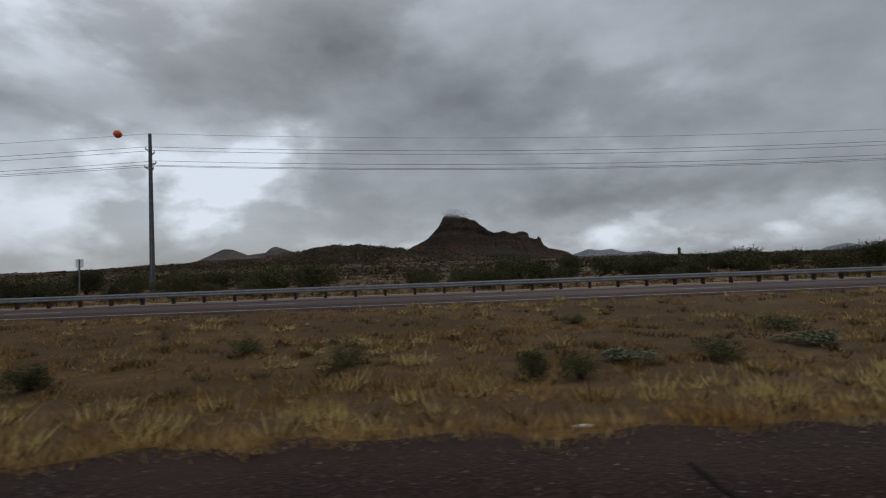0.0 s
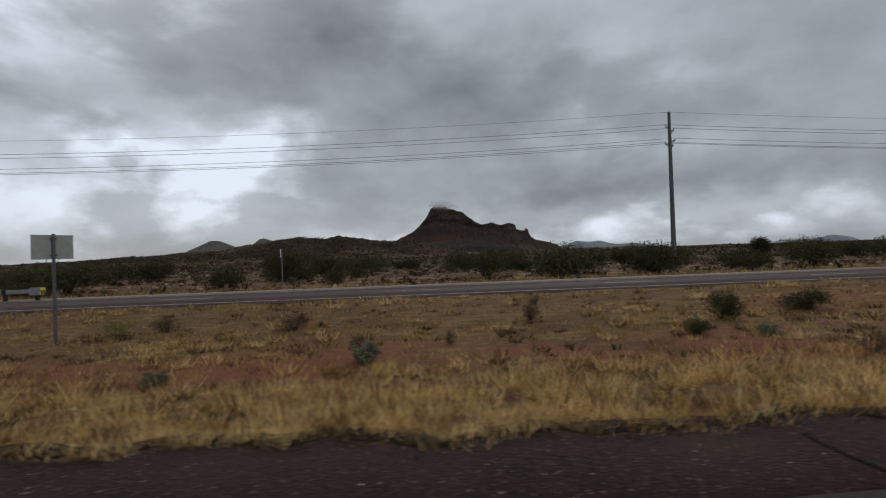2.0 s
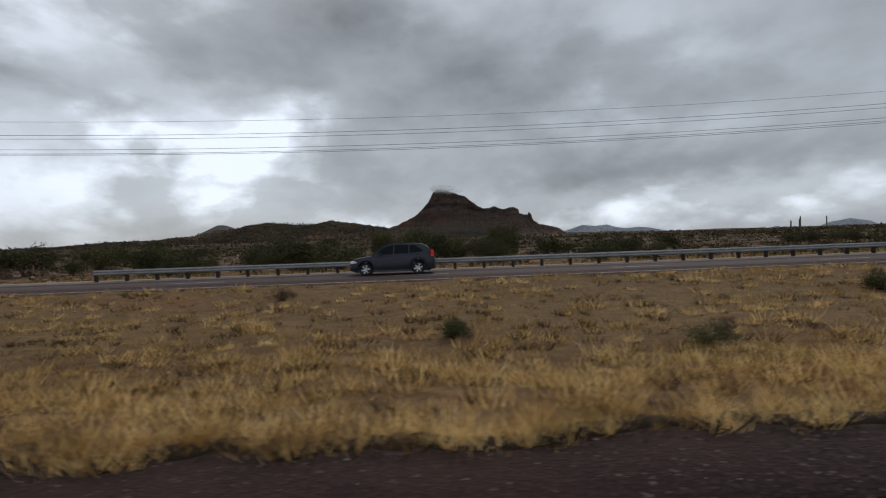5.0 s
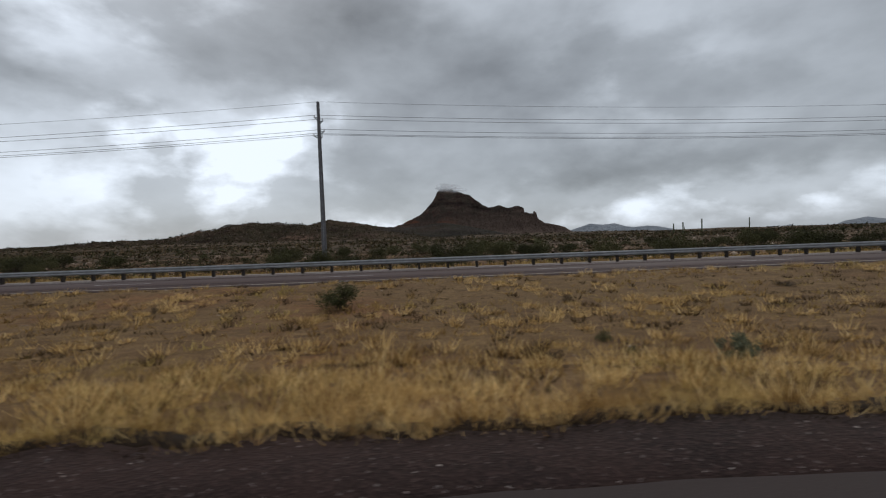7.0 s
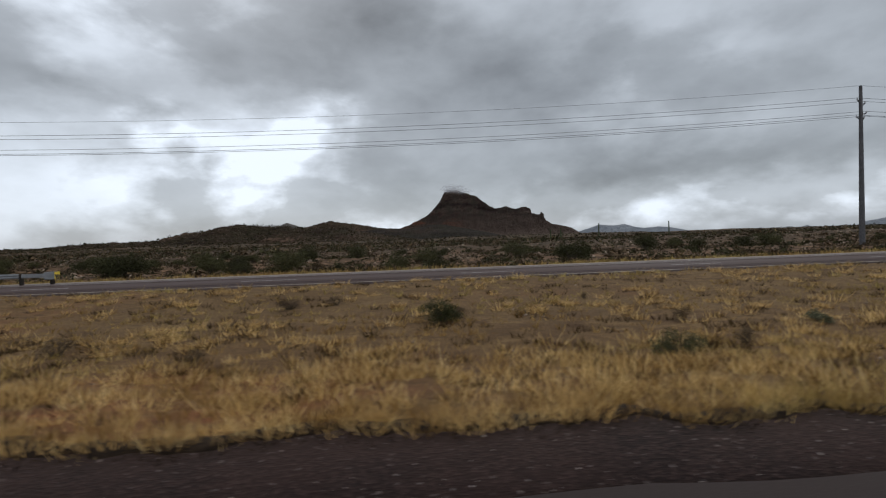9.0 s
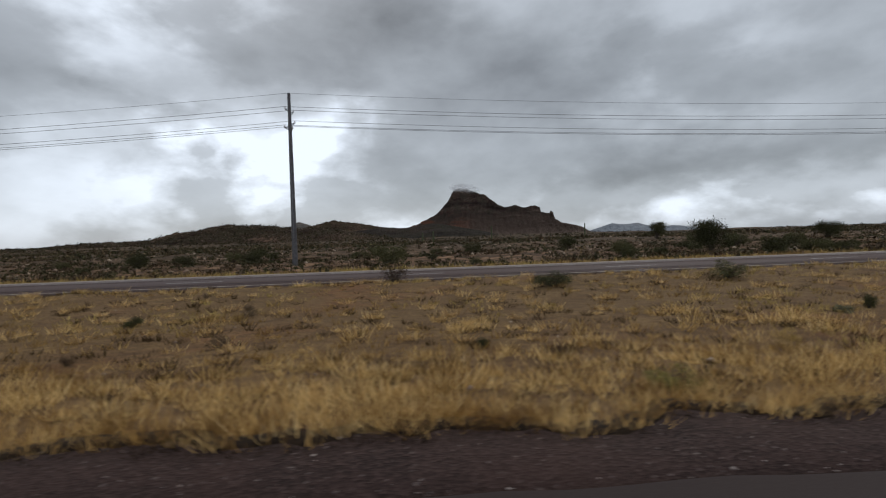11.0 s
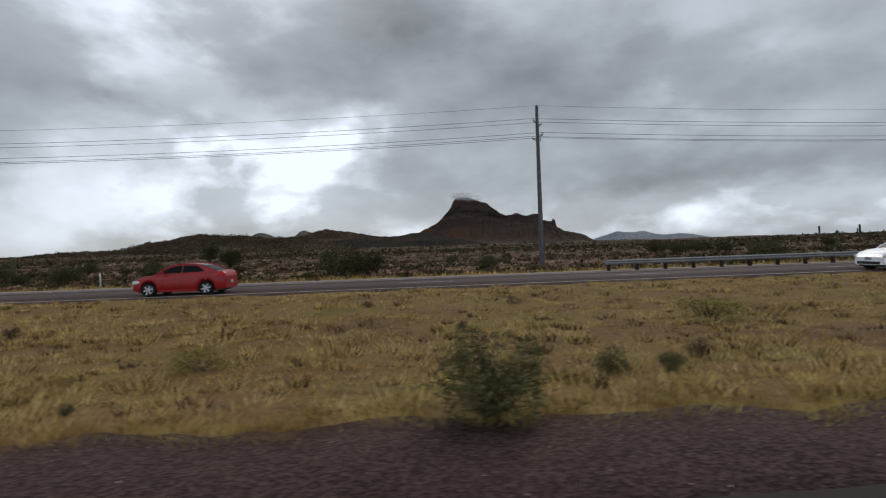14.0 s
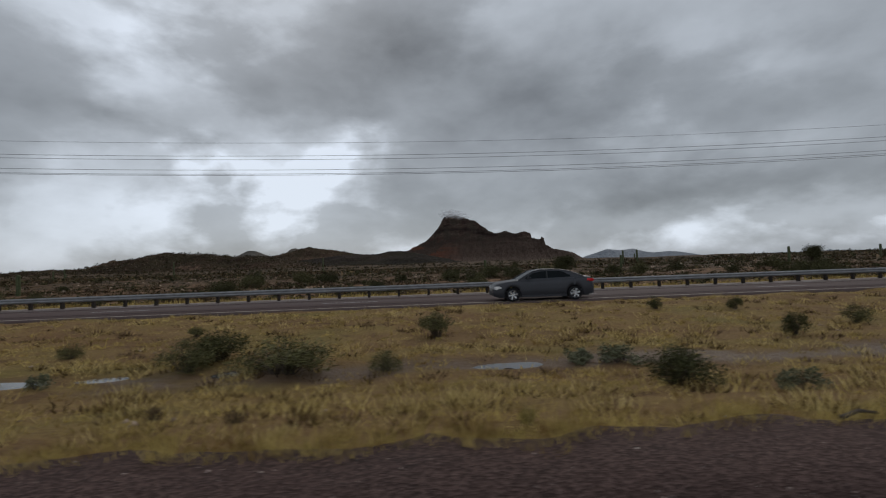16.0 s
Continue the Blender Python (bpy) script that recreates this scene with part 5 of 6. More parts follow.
lone = "tall single-stemmed green saguaro rising above desert scrub"
armed = "old saguaro with upturned arms among scrub"
for x, y, h, arms in [(387, 228, 7.6, []), (447, 268, 8.6, []), (585, 145, 4.6, []), (581, 127, 4.6, [(-1, 2.2, 3.6)]), (563, 97, 2.9, []), (596, 91, 3.6, []), (637, 111, 3.8, []), (531, 81, 2.8, []), (353, 200, 5.0, []), (358, 200, 5.6, [(1, 2.2, 3.6)]), (46, 80, 3.6, []),
                      (400, 62, 2.6, []), (470, 58, 2.6, [])]:
    saguaro(x, y, h, arms, armed if arms else lone)

# ---------------------------------------------------------------- road signs
sign_back, sign_post = plain("aluminium_sign_back", (0.36, 0.38, 0.33), 0.5, 0.3, 0.15), plain("sign_post_steel", (0.12, 0.125, 0.13), 0.5, 0.5)
sign_red, sign_white = plain("sign_red", (0.42, 0.03, 0.03), 0.5), plain("sign_white", (0.72, 0.72, 0.7), 0.5)


def median_sign(x, y, z0, w, h, turn):
    root = tagged(new("road_sign"), "wide road sign on one steel post, bare aluminium back", "road sign")
    root.matrix_basis = spot(x, y, float(ground_z(x, y)), 0, 0, turn)
    bm = bmesh.new()
    box(bm, -0.035, 0.035, -0.035, 0.035, -0.3, z0 + h + 0.03, 0.008)
    part("post", bm, sign_post, root)
    bm = bmesh.new()
    box(bm, -w / 2, w / 2, 0.037, 0.045, z0, z0 + h)
    panel = part("panel", bm, sign_back, root)
    bm = bmesh.new()
    box(bm, -w / 2 + 0.02, w / 2 - 0.02, 0.046, 0.049, z0 + 0.02, z0 + h - 0.02)
    part("face", bm, sign_white, panel, "white reflective face")
    for dz in (0.08, h - 0.14):
        bm = bmesh.new()
        box(bm, -0.07, 0.07, -0.045, 0.036, z0 + dz, z0 + dz + 0.06, 0.006)
        part("bracket", bm, sign_post, panel)


def small_sign(x, y, top, face, label, turn, plates):
    root = tagged(new("road_sign"), label, "road sign", "small signs by the opposite carriageway")
    root.matrix_basis = spot(x, y, float(ground_z(x, y)), 0, 0, turn)
    bm = bmesh.new()
    box(bm, -0.035, 0.035, -0.035, 0.035, -0.3, top, 0.006)
    part("post", bm, sign_post, root)
    for px, w, h in plates:
        bm = bmesh.new()
        box(bm, px - w / 2, px + w / 2, 0.037, 0.043, top - h, top)
        plate = part("plate", bm, sign_white, root)
        bm = bmesh.new()
        box(bm, px - w / 2 + 0.015, px + w / 2 - 0.015, 0.044, 0.047, top - h + 0.015, top - 0.015)
        front = part("face", bm, face, plate)
        bm = bmesh.new()
        box(bm, px - w / 2 + 0.06, px + w / 2 - 0.06, 0.048, 0.05, top - h * 0.62, top - h * 0.42)
        part("bar", bm, sign_white, plate)


median_sign(54.5, 13.5, 2.5, 1.0, 0.7, 60)
small_sign(55.0, 33.2, 3.0, sign_red, "small red sign with a white bar on a thin post", 90, [(0.0, 0.5, 0.6)])
small_sign(-23.4, 31.6, 3.2, sign_white, "narrow white marker sign on a thin post", 10, [(-0.14, 0.2, 0.55), (0.14, 0.2, 0.55)])

def delineator(x, y, top):
    root = tagged(new("delineator_post"), "thin pale marker post beside the far carriageway", "post")
    root.matrix_basis = spot(x, y, float(ground_z(x, y)), 0, 0, 8)
    bm = bmesh.new()
    box(bm, -0.05, 0.05, -0.02, 0.02, -0.3, top, 0.008)
    shaft = part("shaft", bm, sign_back, root)
    bm = bmesh.new()
    box(bm, -0.04, 0.04, -0.026, -0.021, top - 0.25, top - 0.06)
    part("reflector", bm, sign_white, shaft)


delineator(432.1, 32.5, 1.15)

# ---------------------------------------------------------------- cars


def paint(name, colour, flake=0.05, coat=0.1):
    k = Mat(name, 0.42, flake)
    k.b.inputs["Coat Weight"].default_value, k.b.inputs["Coat Roughness"].default_value = coat, 0.1
    k.b.inputs["Specular IOR Level"].default_value = 0.22
    n = k.noise(2.2, 4)
    k.color(k.mix(n, tuple(c * 0.85 for c in colour), tuple(min(1, c * 1.1) for c in colour)))
    return k.m


tyre_mat, rim_mat = plain("tyre_rubber", (0.018, 0.018, 0.019), 0.85), plain("alloy_rim", (0.55, 0.56, 0.57), 0.3, 0.8, 0.15)
tint_glass, black_trim = plain("tinted_glass", (0.008, 0.01, 0.011), 0.12, 0, 0.1), plain("black_plastic_trim", (0.02, 0.02, 0.021), 0.6)
lamp_red, lamp_clear, plate_mat = plain("tail_lamp_red", (0.5, 0.015, 0.02), 0.2), plain("head_lamp", (0.7, 0.7, 0.68), 0.15), plain("plate_white", (0.32, 0.32, 0.32), 0.5)

tint_glass.node_tree.nodes["Principled BSDF"].inputs["Specular IOR Level"].default_value = 0.03
SEDAN = dict(deck=[(0, 0.60), (0.012, 0.74), (0.05, 0.83), (0.14, 0.93), (0.26, 0.995), (0.55, 1.015), (0.8, 1.05), (0.88, 1.08), (0.968, 1.065), (0.988, 1.0), (1, 0.8)],
             roof=[(0.25, 0.0), (0.32, 0.40), (0.40, 0.82), (0.48, 0.975), (0.57, 1.0), (0.67, 0.95), (0.76, 0.74), (0.84, 0.36), (0.90, 0.0)], side=(0.315, 0.765), pillars=(0.53,))
SUV = dict(deck=[(0, 0.6), (0.012, 0.78), (0.05, 0.91), (0.18, 1.01), (0.26, 1.06), (0.5, 1.09), (0.72, 1.13), (0.88, 1.19), (0.965, 1.17), (0.985, 1.08), (1, 0.82)],
           roof=[(0.26, 0.0), (0.33, 0.42), (0.41, 0.83), (0.49, 0.98), (0.58, 1.0), (0.74, 0.96), (0.85, 0.84), (0.92, 0.5), (0.965, 0.0)], side=(0.325, 0.84), pillars=(0.51, 0.69))


def trimmed(name, v, f):
    """A mesh of the faces with only the corners that they use."""
    keep, f = np.unique(np.asarray(f), return_inverse=True)
    return mesh_from(name, np.asarray(v)[keep], f.reshape(-1, 4))


def car(x, y, label, body_mat, shape, length, width, height, rim, wheel_r=0.33):
    root = tagged(new("car"), label, "car", "cars on the opposite carriageway")
    root.matrix_basis = spot(x, y, ROAD_Z + 0.012)
    fx, rx = -length / 2 + 0.185 * length, length / 2 - 0.20 * length
    u = np.unique(np.concatenate([np.linspace(0, 1, 41), [(w + length / 2 + d) / length for w in (fx, rx) for d in np.linspace(-0.41, 0.41, 13)]]))
    px = u * length - length / 2
    deck = np.interp(u, *zip(*shape["deck"])) * height / 1.45 if shape is SEDAN else np.interp(u, *zip(*shape["deck"])) * height / 1.68
    low = 0.20 + 0.08 * np.abs(2 * u - 1) ** 4
    for w in (fx, rx):
        arch = (wheel_r + 0.055) ** 2 - (px - w) ** 2
        low = np.maximum(low, np.where(arch > 0, wheel_r + np.sqrt(np.maximum(arch, 0)), 0))
    half = width / 2 * (1 - 0.05 * np.abs(2 * u - 1) ** 2 - 0.17 * np.abs(2 * u - 1) ** 9)
    ring = [(0.93, 0.0), (0.985, 0.12), (1.0, 0.38), (0.985, 0.62), (0.965, 0.8), (0.92, 0.95), (0.85, 1.0), (0.45, 1.025)]
    prof = ring + [(-a, b) for a, b in ring[::-1]]
    n = len(prof)
    v = [(px[i], half[i] * a, low[i] + (deck[i] - low[i]) * b) for i in range(len(u)) for a, b in prof]
    f = [(i * n + k, i * n + k + 1, (i + 1) * n + k + 1, (i + 1) * n + k) for i in range(len(u) - 1) for k in range(n - 1)]
    m = len(u) - 1
    for base in (0, m * n):
        f += [(base + k, base + k + 1, base + n - 2 - k, base + n - 1 - k) for k in range(n // 2 - 1)]
    body = put("body", mesh_from("body", v, f), body_mat, root, smooth=True)
    for p in body.data.polygons[-2 * (n // 2 - 1):]:
        p.use_smooth = False

    s = np.linspace(shape["roof"][0][0], shape["roof"][-1][0], 40)
    k = np.interp(s, *zip(*shape["roof"]))
    belt = np.interp(s, u, deck) - 0.01
    top = belt + (height - belt) * k
    hw = np.interp(s, u, half)
    gx = s * length - length / 2
    lo, hi = hw * 0.87, hw * (0.87 - 0.22 * k)

    def strip(a, b, c, d, keep):
        vv, ff = [], []
        for i in range(len(s)):
            vv += [(gx[i], a[i], b[i]), (gx[i], c[i], d[i])]
        for i in range(len(s) - 1):
            if keep(i):
                ff.append((2 * i, 2 * i + 1, 2 * i + 3, 2 * i + 2))
        return trimmed("panel", vv, ff)

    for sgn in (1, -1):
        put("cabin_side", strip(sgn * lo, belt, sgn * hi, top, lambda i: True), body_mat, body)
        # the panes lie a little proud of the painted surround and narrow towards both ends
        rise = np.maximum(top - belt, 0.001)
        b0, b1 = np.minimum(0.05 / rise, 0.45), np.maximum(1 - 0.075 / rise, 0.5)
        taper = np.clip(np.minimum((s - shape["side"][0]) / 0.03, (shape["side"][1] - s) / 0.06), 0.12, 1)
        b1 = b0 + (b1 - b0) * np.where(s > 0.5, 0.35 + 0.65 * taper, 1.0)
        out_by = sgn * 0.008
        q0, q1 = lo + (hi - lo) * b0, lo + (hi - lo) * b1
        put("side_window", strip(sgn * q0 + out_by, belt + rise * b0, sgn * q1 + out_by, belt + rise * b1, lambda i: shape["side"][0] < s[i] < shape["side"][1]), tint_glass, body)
        bm = bmesh.new()
        for i in range(len(s) - 1):
            tube(bm, (gx[i], sgn * hi[i], top[i]), (gx[i + 1], sgn * hi[i + 1], top[i + 1]), 0.032, 0.032, 6)
        part("roof_rail", bm, body_mat, body)
        for q in shape["pillars"]:
            i = int(np.argmin(np.abs(s - q)))
            bm = bmesh.new()
            tube(bm, (gx[i], sgn * (lo[i] - 0.012), belt[i]), (gx[i] + 0.03, sgn * (hi[i] - 0.012), top[i]), 0.032, 0.03, 6)
            part("pillar", bm, body_mat if body_mat.name == "red_car_paint" else black_trim, body)
    crown = top + 0.025 * np.minimum(1, k * 1.2)
    flat = k > 0.88
    mid = int(np.argmax(k))
    for name, mat, keep in (("roof", body_mat, lambda i: flat[i] and flat[i + 1]), ("windscreen", tint_glass, lambda i: i < mid and not (flat[i] and flat[i + 1])),
                            ("rear_window", tint_glass, lambda i: i >= mid and not (flat[i] and flat[i + 1]))):
        vv, ff = [], []
        for i in range(len(s)):
            vv += [(gx[i], hi[i], top[i]), (gx[i], 0, crown[i]), (gx[i], -hi[i], top[i])]
        for i in range(len(s) - 1):
            if keep(i):
                ff += [(3 * i, 3 * i + 1, 3 * i + 4, 3 * i + 3), (3 * i + 1, 3 * i + 2, 3 * i + 5, 3 * i + 4)]
        put(name, trimmed(name, vv, ff), mat, body, smooth=True)
    bm = bmesh.new()
    box(bm, -length / 2 + 0.25, length / 2 - 0.25, -width / 2 + 0.2, width / 2 - 0.2, 0.18, 0.45)
    part("underbody", bm, black_trim, root)
    for sgn in (1, -1):
        for w, lamp, name in ((-length / 2 + 0.22, lamp_clear, "headlight"), (length / 2 - (0.2 if shape is SEDAN else 0.14), lamp_red, "tail_light")):
            i = (w + length / 2) / length
            z1, yy = float(np.interp(i, u, deck)) - 0.08, float(np.interp(i, u, half)) * 0.93
            bm = bmesh.new()
            if name == "tail_light" and shape is SUV:
                box(bm, w - 0.1, w + 0.1, sgn * yy - 0.12, sgn * yy + 0.045, z1 - 0.12, z1 + 0.24, 0.04)
            else:
                box(bm, w - 0.2, w + 0.2, sgn * yy - 0.09, sgn * yy + 0.075, z1 - 0.16, z1 - 0.01, 0.04)
            part(name, bm, lamp, body)
        bm = bmesh.new()
        box(bm, -0.09, 0.09, -0.09, 0.09, -0.06, 0.06, 0.04)
        part("mirror", bm, body_mat, body, m=pose(length * (shape["side"][0] - 0.47), sgn * (width / 2 + 0.06), float(belt[8]) + 0.1))
        for q in (0.47, 0.63):
            bm = bmesh.new()
            box(bm, -0.09, 0.09, -0.012, 0.012, -0.012, 0.012, 0.006)
            part("door_handle", bm, body_mat, body, m=pose((q - 0.5) * length, sgn * width / 2 * 0.985, 0.78 * height / 1.45))
        for q in (0.34, 0.52, 0.69):
            bm = bmesh.new()
            i = float(np.interp(q, u, half))
            box(bm, (q - 0.5) * length - 0.0025, (q - 0.5) * length + 0.0025, sgn * i - 0.01, sgn * i - 0.001, 0.32, 0.80)
            part("door_gap", bm, black_trim, body)
        bm = bmesh.new()
        box(bm, fx + 0.45, rx - 0.45, sgn * width / 2 * 0.97 - 0.02, sgn * width / 2 * 0.97 + 0.02, 0.2, 0.30, 0.01)
        part("sill", bm, black_trim if shape is SUV else body_mat, body)
        for w in (fx, rx):
            bm = bmesh.new()
            tube(bm, (w, sgn * (width / 2 - 0.22), wheel_r), (w, sgn * (width / 2 - 0.005), wheel_r), wheel_r, wheel_r, 28)
            wheel = part("wheel", bm, tyre_mat, root, "black tyre")
            bm = bmesh.new()
            tube(bm, (w, sgn * (width / 2 - 0.02), wheel_r), (w, sgn * (width / 2 + 0.002), wheel_r), wheel_r * 0.2, wheel_r * 0.18, 12)
            for a in range(6):
                c = a * math.pi / 3 + 0.2
                tube(bm, (w, sgn * (width / 2), wheel_r), (w + wheel_r * 0.66 * math.cos(c), sgn * (width / 2), wheel_r + wheel_r * 0.66 * math.sin(c)), 0.045, 0.055, 6)
            bmesh.ops.create_cone(bm, cap_ends=False, segments=28, radius1=wheel_r * 0.70, radius2=wheel_r * 0.66, depth=0.02, matrix=pose(w, sgn * width / 2, wheel_r, 90))
            part("rim", bm, rim, wheel, "spoked wheel rim")
    bm = bmesh.new()
    box(bm, -length / 2 - 0.01, -length / 2 + 0.2, -width * 0.33, width * 0.33, 0.28, 0.48, 0.03)
    part("grille", bm, black_trim, body)
    for w in (-length / 2 - 0.015, length / 2 - 0.0):
        bm = bmesh.new()
        box(bm, w - 0.01, w + 0.015, -0.16, 0.16, 0.52, 0.67)
        part("number_plate", bm, plate_mat, body)
    return root


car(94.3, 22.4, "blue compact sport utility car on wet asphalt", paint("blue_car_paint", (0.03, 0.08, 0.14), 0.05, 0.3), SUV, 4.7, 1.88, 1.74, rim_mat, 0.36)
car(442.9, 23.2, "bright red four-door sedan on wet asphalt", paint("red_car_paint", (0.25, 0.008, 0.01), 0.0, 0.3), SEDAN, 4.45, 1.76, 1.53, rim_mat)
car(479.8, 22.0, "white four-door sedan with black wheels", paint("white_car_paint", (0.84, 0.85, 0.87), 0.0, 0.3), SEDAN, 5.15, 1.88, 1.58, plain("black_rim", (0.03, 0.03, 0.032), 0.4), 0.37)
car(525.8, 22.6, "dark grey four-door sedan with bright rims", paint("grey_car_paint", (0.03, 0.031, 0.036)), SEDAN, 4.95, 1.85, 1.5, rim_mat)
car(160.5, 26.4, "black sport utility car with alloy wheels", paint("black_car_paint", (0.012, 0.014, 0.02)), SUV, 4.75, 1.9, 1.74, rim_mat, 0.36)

# ---------------------------------------------------------------- puddles, stones, litter
water = Mat("puddle_water", 0.06)
water.color((0.05, 0.045, 0.04)).bump(water.noise(3, 3), 0.05, 0.01)


def puddle(x, y, a, b):
    """A level sheet of water that fills a dip of the swale; the ground shapes its shore."""
    lvl = float(ground_z(x, y)) + 0.055
    n = 48
    w = 2 * math.pi * np.arange(n) / n
    k = np.clip(1 + 0.5 * bumps(np.cos(w) * 0.8 + x, np.sin(w) * 0.8, int(x), 5), 0.3, 1.6)
    v = [(x, y, lvl)] + [(x + 1.4 * a * k[i] * math.cos(w[i]), y + 1.7 * b * k[i] * math.sin(w[i]), lvl) for i in range(n)]
    f = [(0, 1 + i, 1 + (i + 1) % n) for i in range(n)]
    tagged(put("puddle", mesh_from("puddle", bent(v), f), water.m), "shallow rain puddle reflecting the grey sky in the median", "puddle", "rain puddles")


for x, y, a, b in PUDDLES:
    puddle(x, y, a, b)

stone_mat = leafy("desert_stone", (0.1, (0.11, 0.075, 0.055)), (0.5, (0.23, 0.165, 0.12)), (0.9, (0.42, 0.33, 0.25)), rough=0.9)
boulder_mat = leafy("hillside_boulder", (0.1, (0.07, 0.046, 0.034)), (0.5, (0.13, 0.09, 0.066)), (0.9, (0.24, 0.175, 0.13)), rough=0.9)
pebble_mat = leafy("shoulder_pebble", (0.1, (0.03, 0.021, 0.019)), (0.45, (0.085, 0.056, 0.048)), (0.65, (0.19, 0.14, 0.12)), (0.85, (0.42, 0.36, 0.32)), rough=0.7)


def stones(x, y, z, size, seed):
    """Corners and triangles of many uneven eight-sided stones."""
    r = np.random.default_rng(seed)
    n = len(x)
    o = np.array([(1, 0, 0), (0, 1, 0), (-1, 0, 0), (0, -1, 0), (0, 0, 1), (0, 0, -1)], float)
    f = np.array([(0, 1, 4), (1, 2, 4), (2, 3, 4), (3, 0, 4), (1, 0, 5), (2, 1, 5), (3, 2, 5), (0, 3, 5)])
    a = r.uniform(0, 6.28, n)
    k = o[None] * r.uniform(0.5, 1.3, (n, 6, 1)) * np.array([1.2, 1.0, 0.7])
    p = np.stack([k[..., 0] * np.cos(a)[:, None] - k[..., 1] * np.sin(a)[:, None], k[..., 0] * np.sin(a)[:, None] + k[..., 1] * np.cos(a)[:, None], k[..., 2]], -1) * size[:, None, None]
    v = p + np.stack([x, y, z + size * 0.2], 1)[:, None, :]
    return bent(v.reshape(-1, 3)), (f[None] + 6 * np.arange(n)[:, None, None]).reshape(-1, 3)


r = np.random.default_rng(77)
x, y = scatter(14000, -90, 640, 33, 125, 71, lambda a, b: np.clip(0.2 + 0.75 * bumps(a / 25, b / 12, 72, 3) + 0.1 * smooth(290, 360, a), 0, 1))
joined("desert_stones", [stones(x, y, ground_z(x, y), r.uniform(0.08, 0.38, len(x)), 73)], stone_mat, "pale brown stones strewn over the desert slope", "stones")
x, y = r.uniform(X0, X1, 27000), 2.75 + np.abs(r.normal(0, 0.85, 27000))
ok = y < edge_of_grass(x) + 0.35
x, y = x[ok], y[ok]
joined("shoulder_pebbles", [stones(x, y, np.full(len(x), -0.03), r.uniform(0.004, 0.014, len(x)) * r.choice([1, 1, 1, 1.6], len(x)), 74)], pebble_mat, "loose wet pebbles on the gravel shoulder", "gravel")
x, y = scatter(6000, X0, X1, 5.0, 20.5, 75, lambda a, b: np.clip(0.25 + 0.6 * bumps(a / 9, b / 5, 76, 3), 0, 1))
joined("median_stones", [stones(x, y, ground_z(x, y), r.uniform(0.02, 0.07, len(x)), 78)], stone_mat, "small stones lying in the dry median", "stones")



def hill_stones(ob, count, size, seed):
    r = np.random.default_rng(seed)
    co = np.empty(len(ob.data.vertices) * 3, np.float32)
    ob.data.vertices.foreach_get("co", co)
    co = co.reshape(-1, 3)
    co = co[(co[:, 2] > -3)]
    p = co[r.integers(0, len(co), count)] + r.normal(0, 1, (count, 3)) * np.array([4, 3, 0.2])
    o = np.array([(1, 0, 0), (0, 1, 0), (-1, 0, 0), (0, -1, 0), (0, 0, 1)], float)
    f = np.array([(0, 1, 4), (1, 2, 4), (2, 3, 4), (3, 0, 4)])
    k = o[None] * r.uniform(0.5, 1.3, (count, 5, 1)) * size
    return (p[:, None, :] + k).reshape(-1, 3), (f[None] + 5 * np.arange(count)[:, None, None]).reshape(-1, 3)


joined("hillside_boulders", [hill_stones(o, 2600, 1.3, 900 + i) for i, o in enumerate(hills)], boulder_mat, "pale boulders scattered over the brown foothills", "boulders")
tar = plain("crack_tar", (0.011, 0.009, 0.009), 0.9)


def tar_crack(x, y0, y1, drift, seed):
    r = np.random.default_rng(seed)
    n = 14
    q = np.linspace(0, 1, n)
    cx, cy = x + drift * q + np.cumsum(r.normal(0, 0.025, n)), y0 + (y1 - y0) * q
    w = r.uniform(0.012, 0.035, n)
    z = np.where(cy < 2.93, 0.012, -0.012)
    v = np.concatenate([np.stack([cx - w, cy, z], 1), np.stack([cx + w, cy, z], 1)])
    f = [(i, i + 1, n + i + 1, n + i) for i in range(n - 1)]
    tagged(put("tar_crack", mesh_from("tar_crack", bent(v), f), tar), "black tar-sealed crack across the wet shoulder", "road crack", "tar-sealed cracks", "structure")


for i, (x, y1, d) in enumerate([(2.1, 3.7, 0.1), (68.5, 3.9, -0.3), (272.9, 3.5, 0.2), (110.5, 3.4, 0.3), (82.6, 3.5, -0.1), (258.0, 3.5, 0.1), (506.8, 3.6, 0.2), (13.5, 3.3, 0.1), (170.0, 3.6, 0.3), (330.0, 3.4, -0.2), (420.0, 3.5, 0.2)]):
    tar_crack(x, 1.0, y1, d, 800 + i)

litter_white, litter_blue, frond_mat = plain("litter_paper", (0.62, 0.6, 0.57), 0.7), plain("blue_plastic_bag", (0.012, 0.16, 0.52), 0.4), leafy("dead_frond", (0.2, (0.22, 0.085, 0.03)), (0.8, (0.42, 0.19, 0.07)))


def crumpled(name, x, y, z, size, material, label, seed):
    bm = bmesh.new()
    bmesh.ops.create_icosphere(bm, subdivisions=3, radius=1.0)
    r = random.Random(seed)
    off = Vector((r.uniform(0, 9), r.uniform(0, 9), r.uniform(0, 9)))
    for v in bm.verts:
        v.co *= 0.75 + 0.6 * noise.noise(v.co * 2.3 + off)
        v.co = Vector((v.co.x * size[0], v.co.y * size[1], max(v.co.z, -0.35) * size[2]))
    me = bpy.data.meshes.new(name)
    bm.to_mesh(me)
    bm.free()
    tagged(put(name, me, material, m=spot(x, y, z + size[2] * 0.3)), label, "litter")


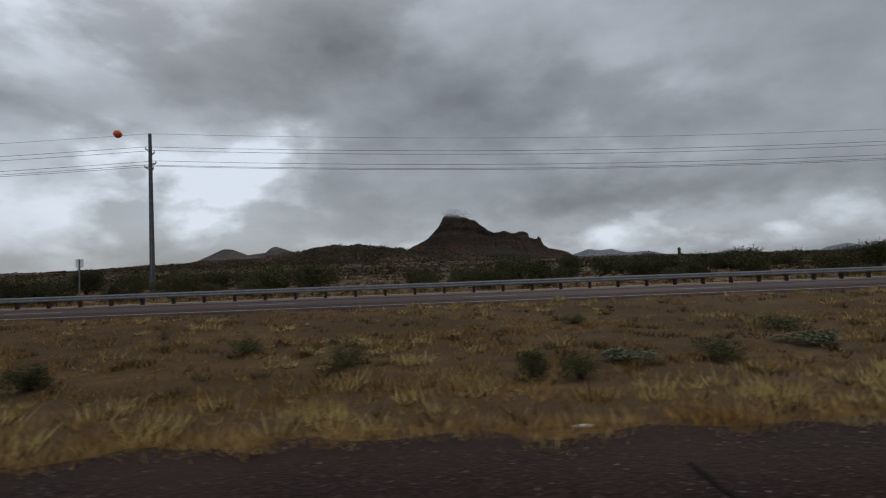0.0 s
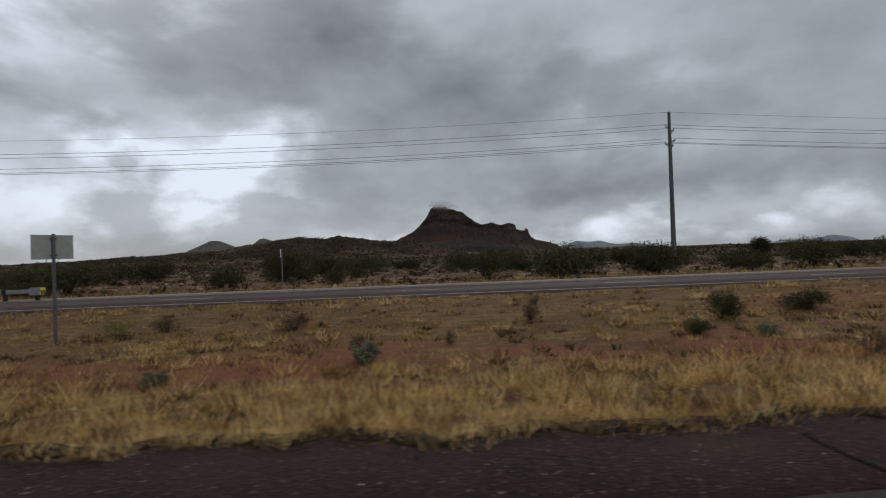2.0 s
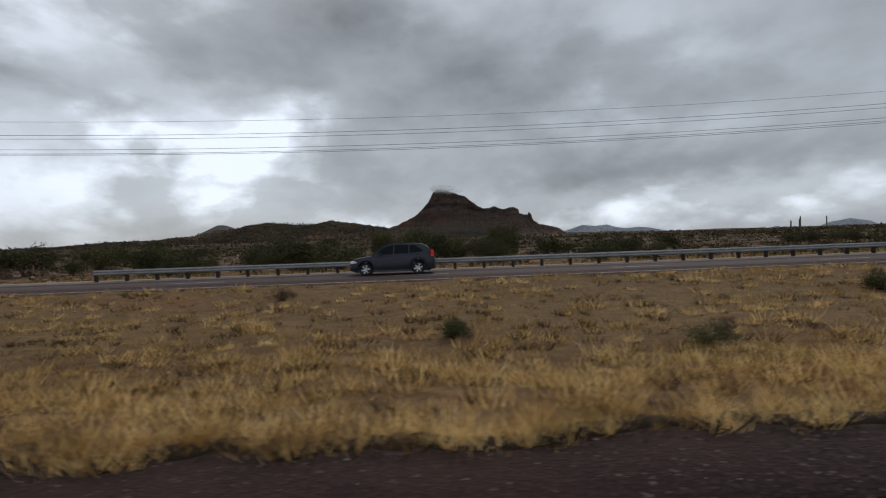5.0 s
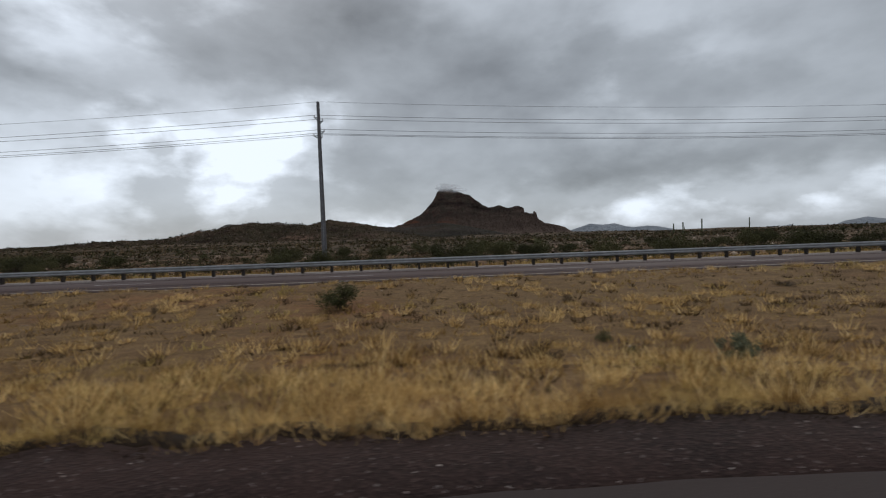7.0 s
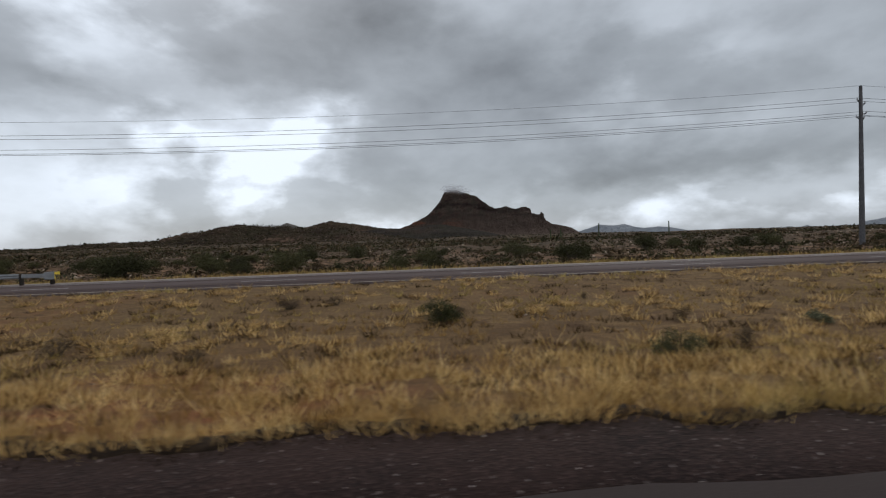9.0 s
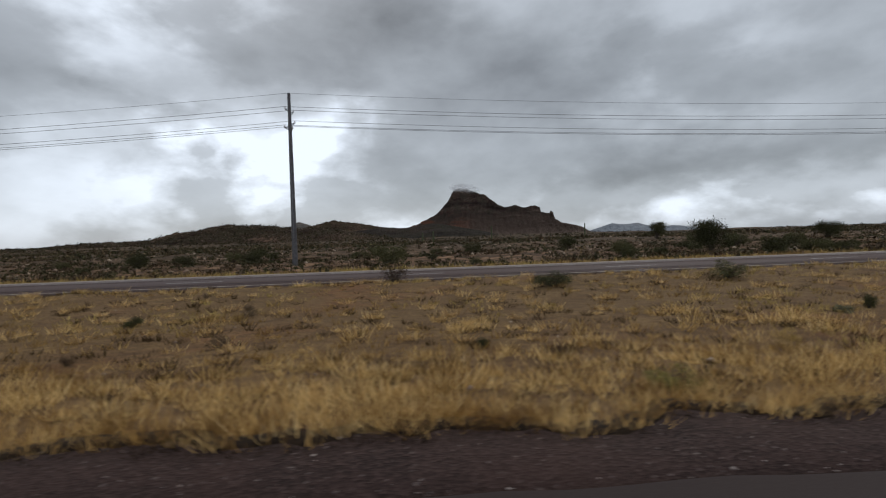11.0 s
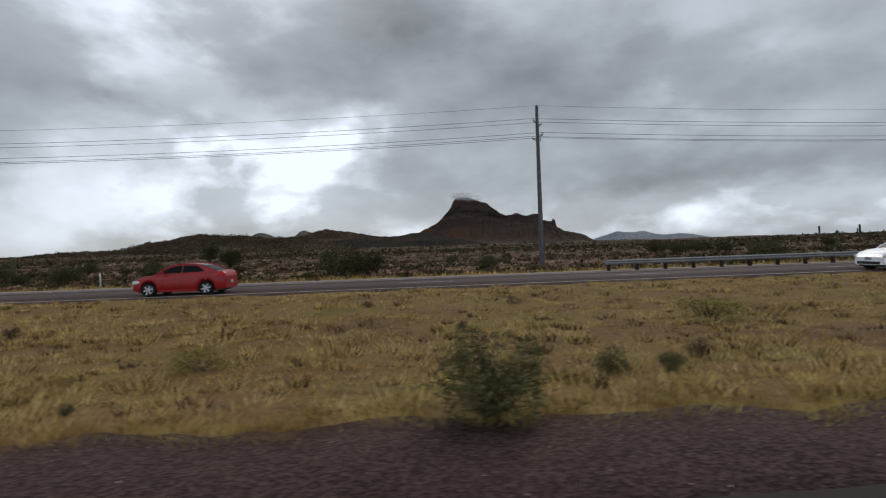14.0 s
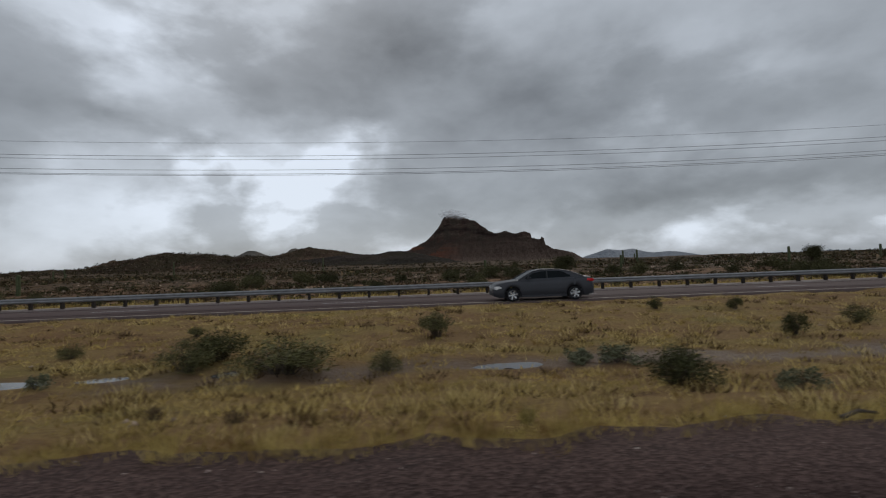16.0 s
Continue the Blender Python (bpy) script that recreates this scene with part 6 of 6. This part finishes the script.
crumpled("plastic_bag", 488.0, 4.5, -0.05, (0.13, 0.09, 0.06), litter_blue, "crumpled bright blue plastic bag on the gravel", 1)
crumpled("paper_scrap", 500.0, 5.4, -0.12, (0.07, 0.06, 0.06), litter_white, "crumpled white paper scrap at the grass edge", 2)
crumpled("paper_scrap", 107.6, 7.6, float(ground_z(107.6, 7.6)) + 0.12, (0.17, 0.1, 0.05), litter_white, "flat white paper scrap caught in dry grass", 3)
crumpled("paper_scrap", 255.6, 4.25, -0.05, (0.09, 0.06, 0.03), litter_white, "small white paper scrap on the gravel", 4)
crumpled("paper_scrap", 1.6, 4.7, -0.05, (0.14, 0.03, 0.02), litter_white, "white paper strip beside dry grass", 5)
crumpled("paper_scrap", 28.8, 4.2, -0.05, (0.09, 0.04, 0.02), litter_white, "small white paper scrap on wet gravel", 6)
crumpled("paper_scrap", 501.8, 4.4, -0.05, (0.05, 0.04, 0.03), litter_white, "tiny white paper scrap on wet gravel", 7)


def stick(x0, y0, x1, y1, thick, label):
    bm = bmesh.new()
    (ax, ay), (bx, by) = ((float(c) for c in bend(*p)) for p in ((x0, y0), (x1, y1)))
    mid = ((ax + bx) / 2 + 0.03, (ay + by) / 2 + 0.05, 0.02)
    tube(bm, (ax, ay, -0.01), mid, thick, thick * 0.8, 7)
    tube(bm, mid, (bx, by, -0.015), thick * 0.8, thick * 0.5, 7)
    tagged(part("fallen_stick", bm, twig_mat, None), label, "stick", "sticks on the shoulder")


stick(392.1, 3.35, 392.75, 3.55, 0.012, "crooked brown stick lying on the gravel shoulder")
stick(469.1, 3.75, 469.5, 3.9, 0.016, "dark fallen stick on the gravel shoulder")
stick(524.2, 4.5, 524.7, 4.6, 0.025, "short dark piece of wood at the grass edge")


def palm_frond(x, y):
    root = tagged(new("dead_frond"), "orange-brown dead palm frond lying on the shoulder", "frond")
    root.matrix_basis = spot(x, y, -0.03, 0, 0, -6) @ Matrix.Scale(0.75, 4)
    r = np.random.default_rng(9)
    bm = bmesh.new()
    tube(bm, (-0.75, 0.05, 0.01), (-0.2, 0.0, 0.03), 0.016, 0.02, 7)
    part("stalk", bm, dry_mat, root)
    n = 60
    a = r.normal(0, 0.2, n)
    l = r.uniform(0.4, 0.75, n)
    b = np.stack([np.full(n, -0.25), r.normal(0, 0.03, n), np.full(n, 0.03)], 1)
    t = b + np.stack([l * np.cos(a), l * np.sin(a), r.uniform(-0.02, 0.08, n)], 1)
    w = np.stack([np.zeros(n), np.full(n, 0.016), r.uniform(0.0, 0.02, n)], 1)
    mid = (b + t) / 2 + np.array([0, 0, 0.03])
    v = np.stack([b, mid - w, t, mid + w], 1).reshape(-1, 3)
    put("leaf_fan", mesh_from("leaf_fan", v, np.arange(len(v)).reshape(-1, 4)), frond_mat, root)


palm_frond(110.9, 4.2)

# ---------------------------------------------------------------- low cloud on the summit


def wisp_material():
    k = Mat("summit_cloud", 1.0)
    nodes, links = k.n, k.l
    nodes.remove(k.b)
    grad = nodes.new("ShaderNodeTexGradient")
    grad.gradient_type = "SPHERICAL"
    links.new(k.tc.outputs["Object"], grad.inputs[0])
    soft = k.noise(0.8, 2, (1, 1, 1.3))
    a = k.math("MULTIPLY", k.math("MULTIPLY", grad.outputs[1], 1.7, True), k.ramp(soft, (0.2, (0, 0, 0)), (0.75, (1, 1, 1))))
    a = k.math("MULTIPLY", a, 0.55)
    d, t, c, m1, m2 = (nodes.new(q) for q in ("ShaderNodeBsdfDiffuse", "ShaderNodeBsdfTranslucent", "ShaderNodeBsdfTransparent", "ShaderNodeMixShader", "ShaderNodeMixShader"))
    d.inputs[0].default_value = t.inputs[0].default_value = (0.56, 0.57, 0.59, 1)
    links.new(d.outputs[0], m1.inputs[1])
    links.new(t.outputs[0], m1.inputs[2])
    links.new(a, m2.inputs[0])
    links.new(c.outputs[0], m2.inputs[1])
    links.new(m1.outputs[0], m2.inputs[2])
    links.new(m2.outputs[0], nodes["Material Output"].inputs[0])
    return k.m


cloud_mat = wisp_material()
for x, y, z, a, b in [(305, 3420, 384, 80, 36), (345, 3450, 378, 95, 32), (405, 3470, 362, 90, 26), (285, 3490, 384, 65, 36), (340, 3510, 388, 110, 32)]:
    xs_, zs_ = np.linspace(-1, 1, 12), np.linspace(-1, 1, 8)
    gx, gz = np.meshgrid(xs_, zs_)
    v = np.stack([gx.ravel(), 0.04 * bumps(gx * 0.5, gz * 0.5, int(x), 1).ravel(), gz.ravel()], 1)
    i, j = np.meshgrid(np.arange(11), np.arange(7))
    q = (j * 12 + i).ravel()
    ob = put("cloud_wisp", mesh_from("cloud_wisp", v, np.stack([q, q + 1, q + 13, q + 12], 1)), cloud_mat, smooth=True)
    ob.matrix_basis = Matrix.LocRotScale((x, y, z), None, (a, 20, b))
    tagged(ob, "thin grey wisp of low cloud on the butte summit", "cloud", "summit clouds")
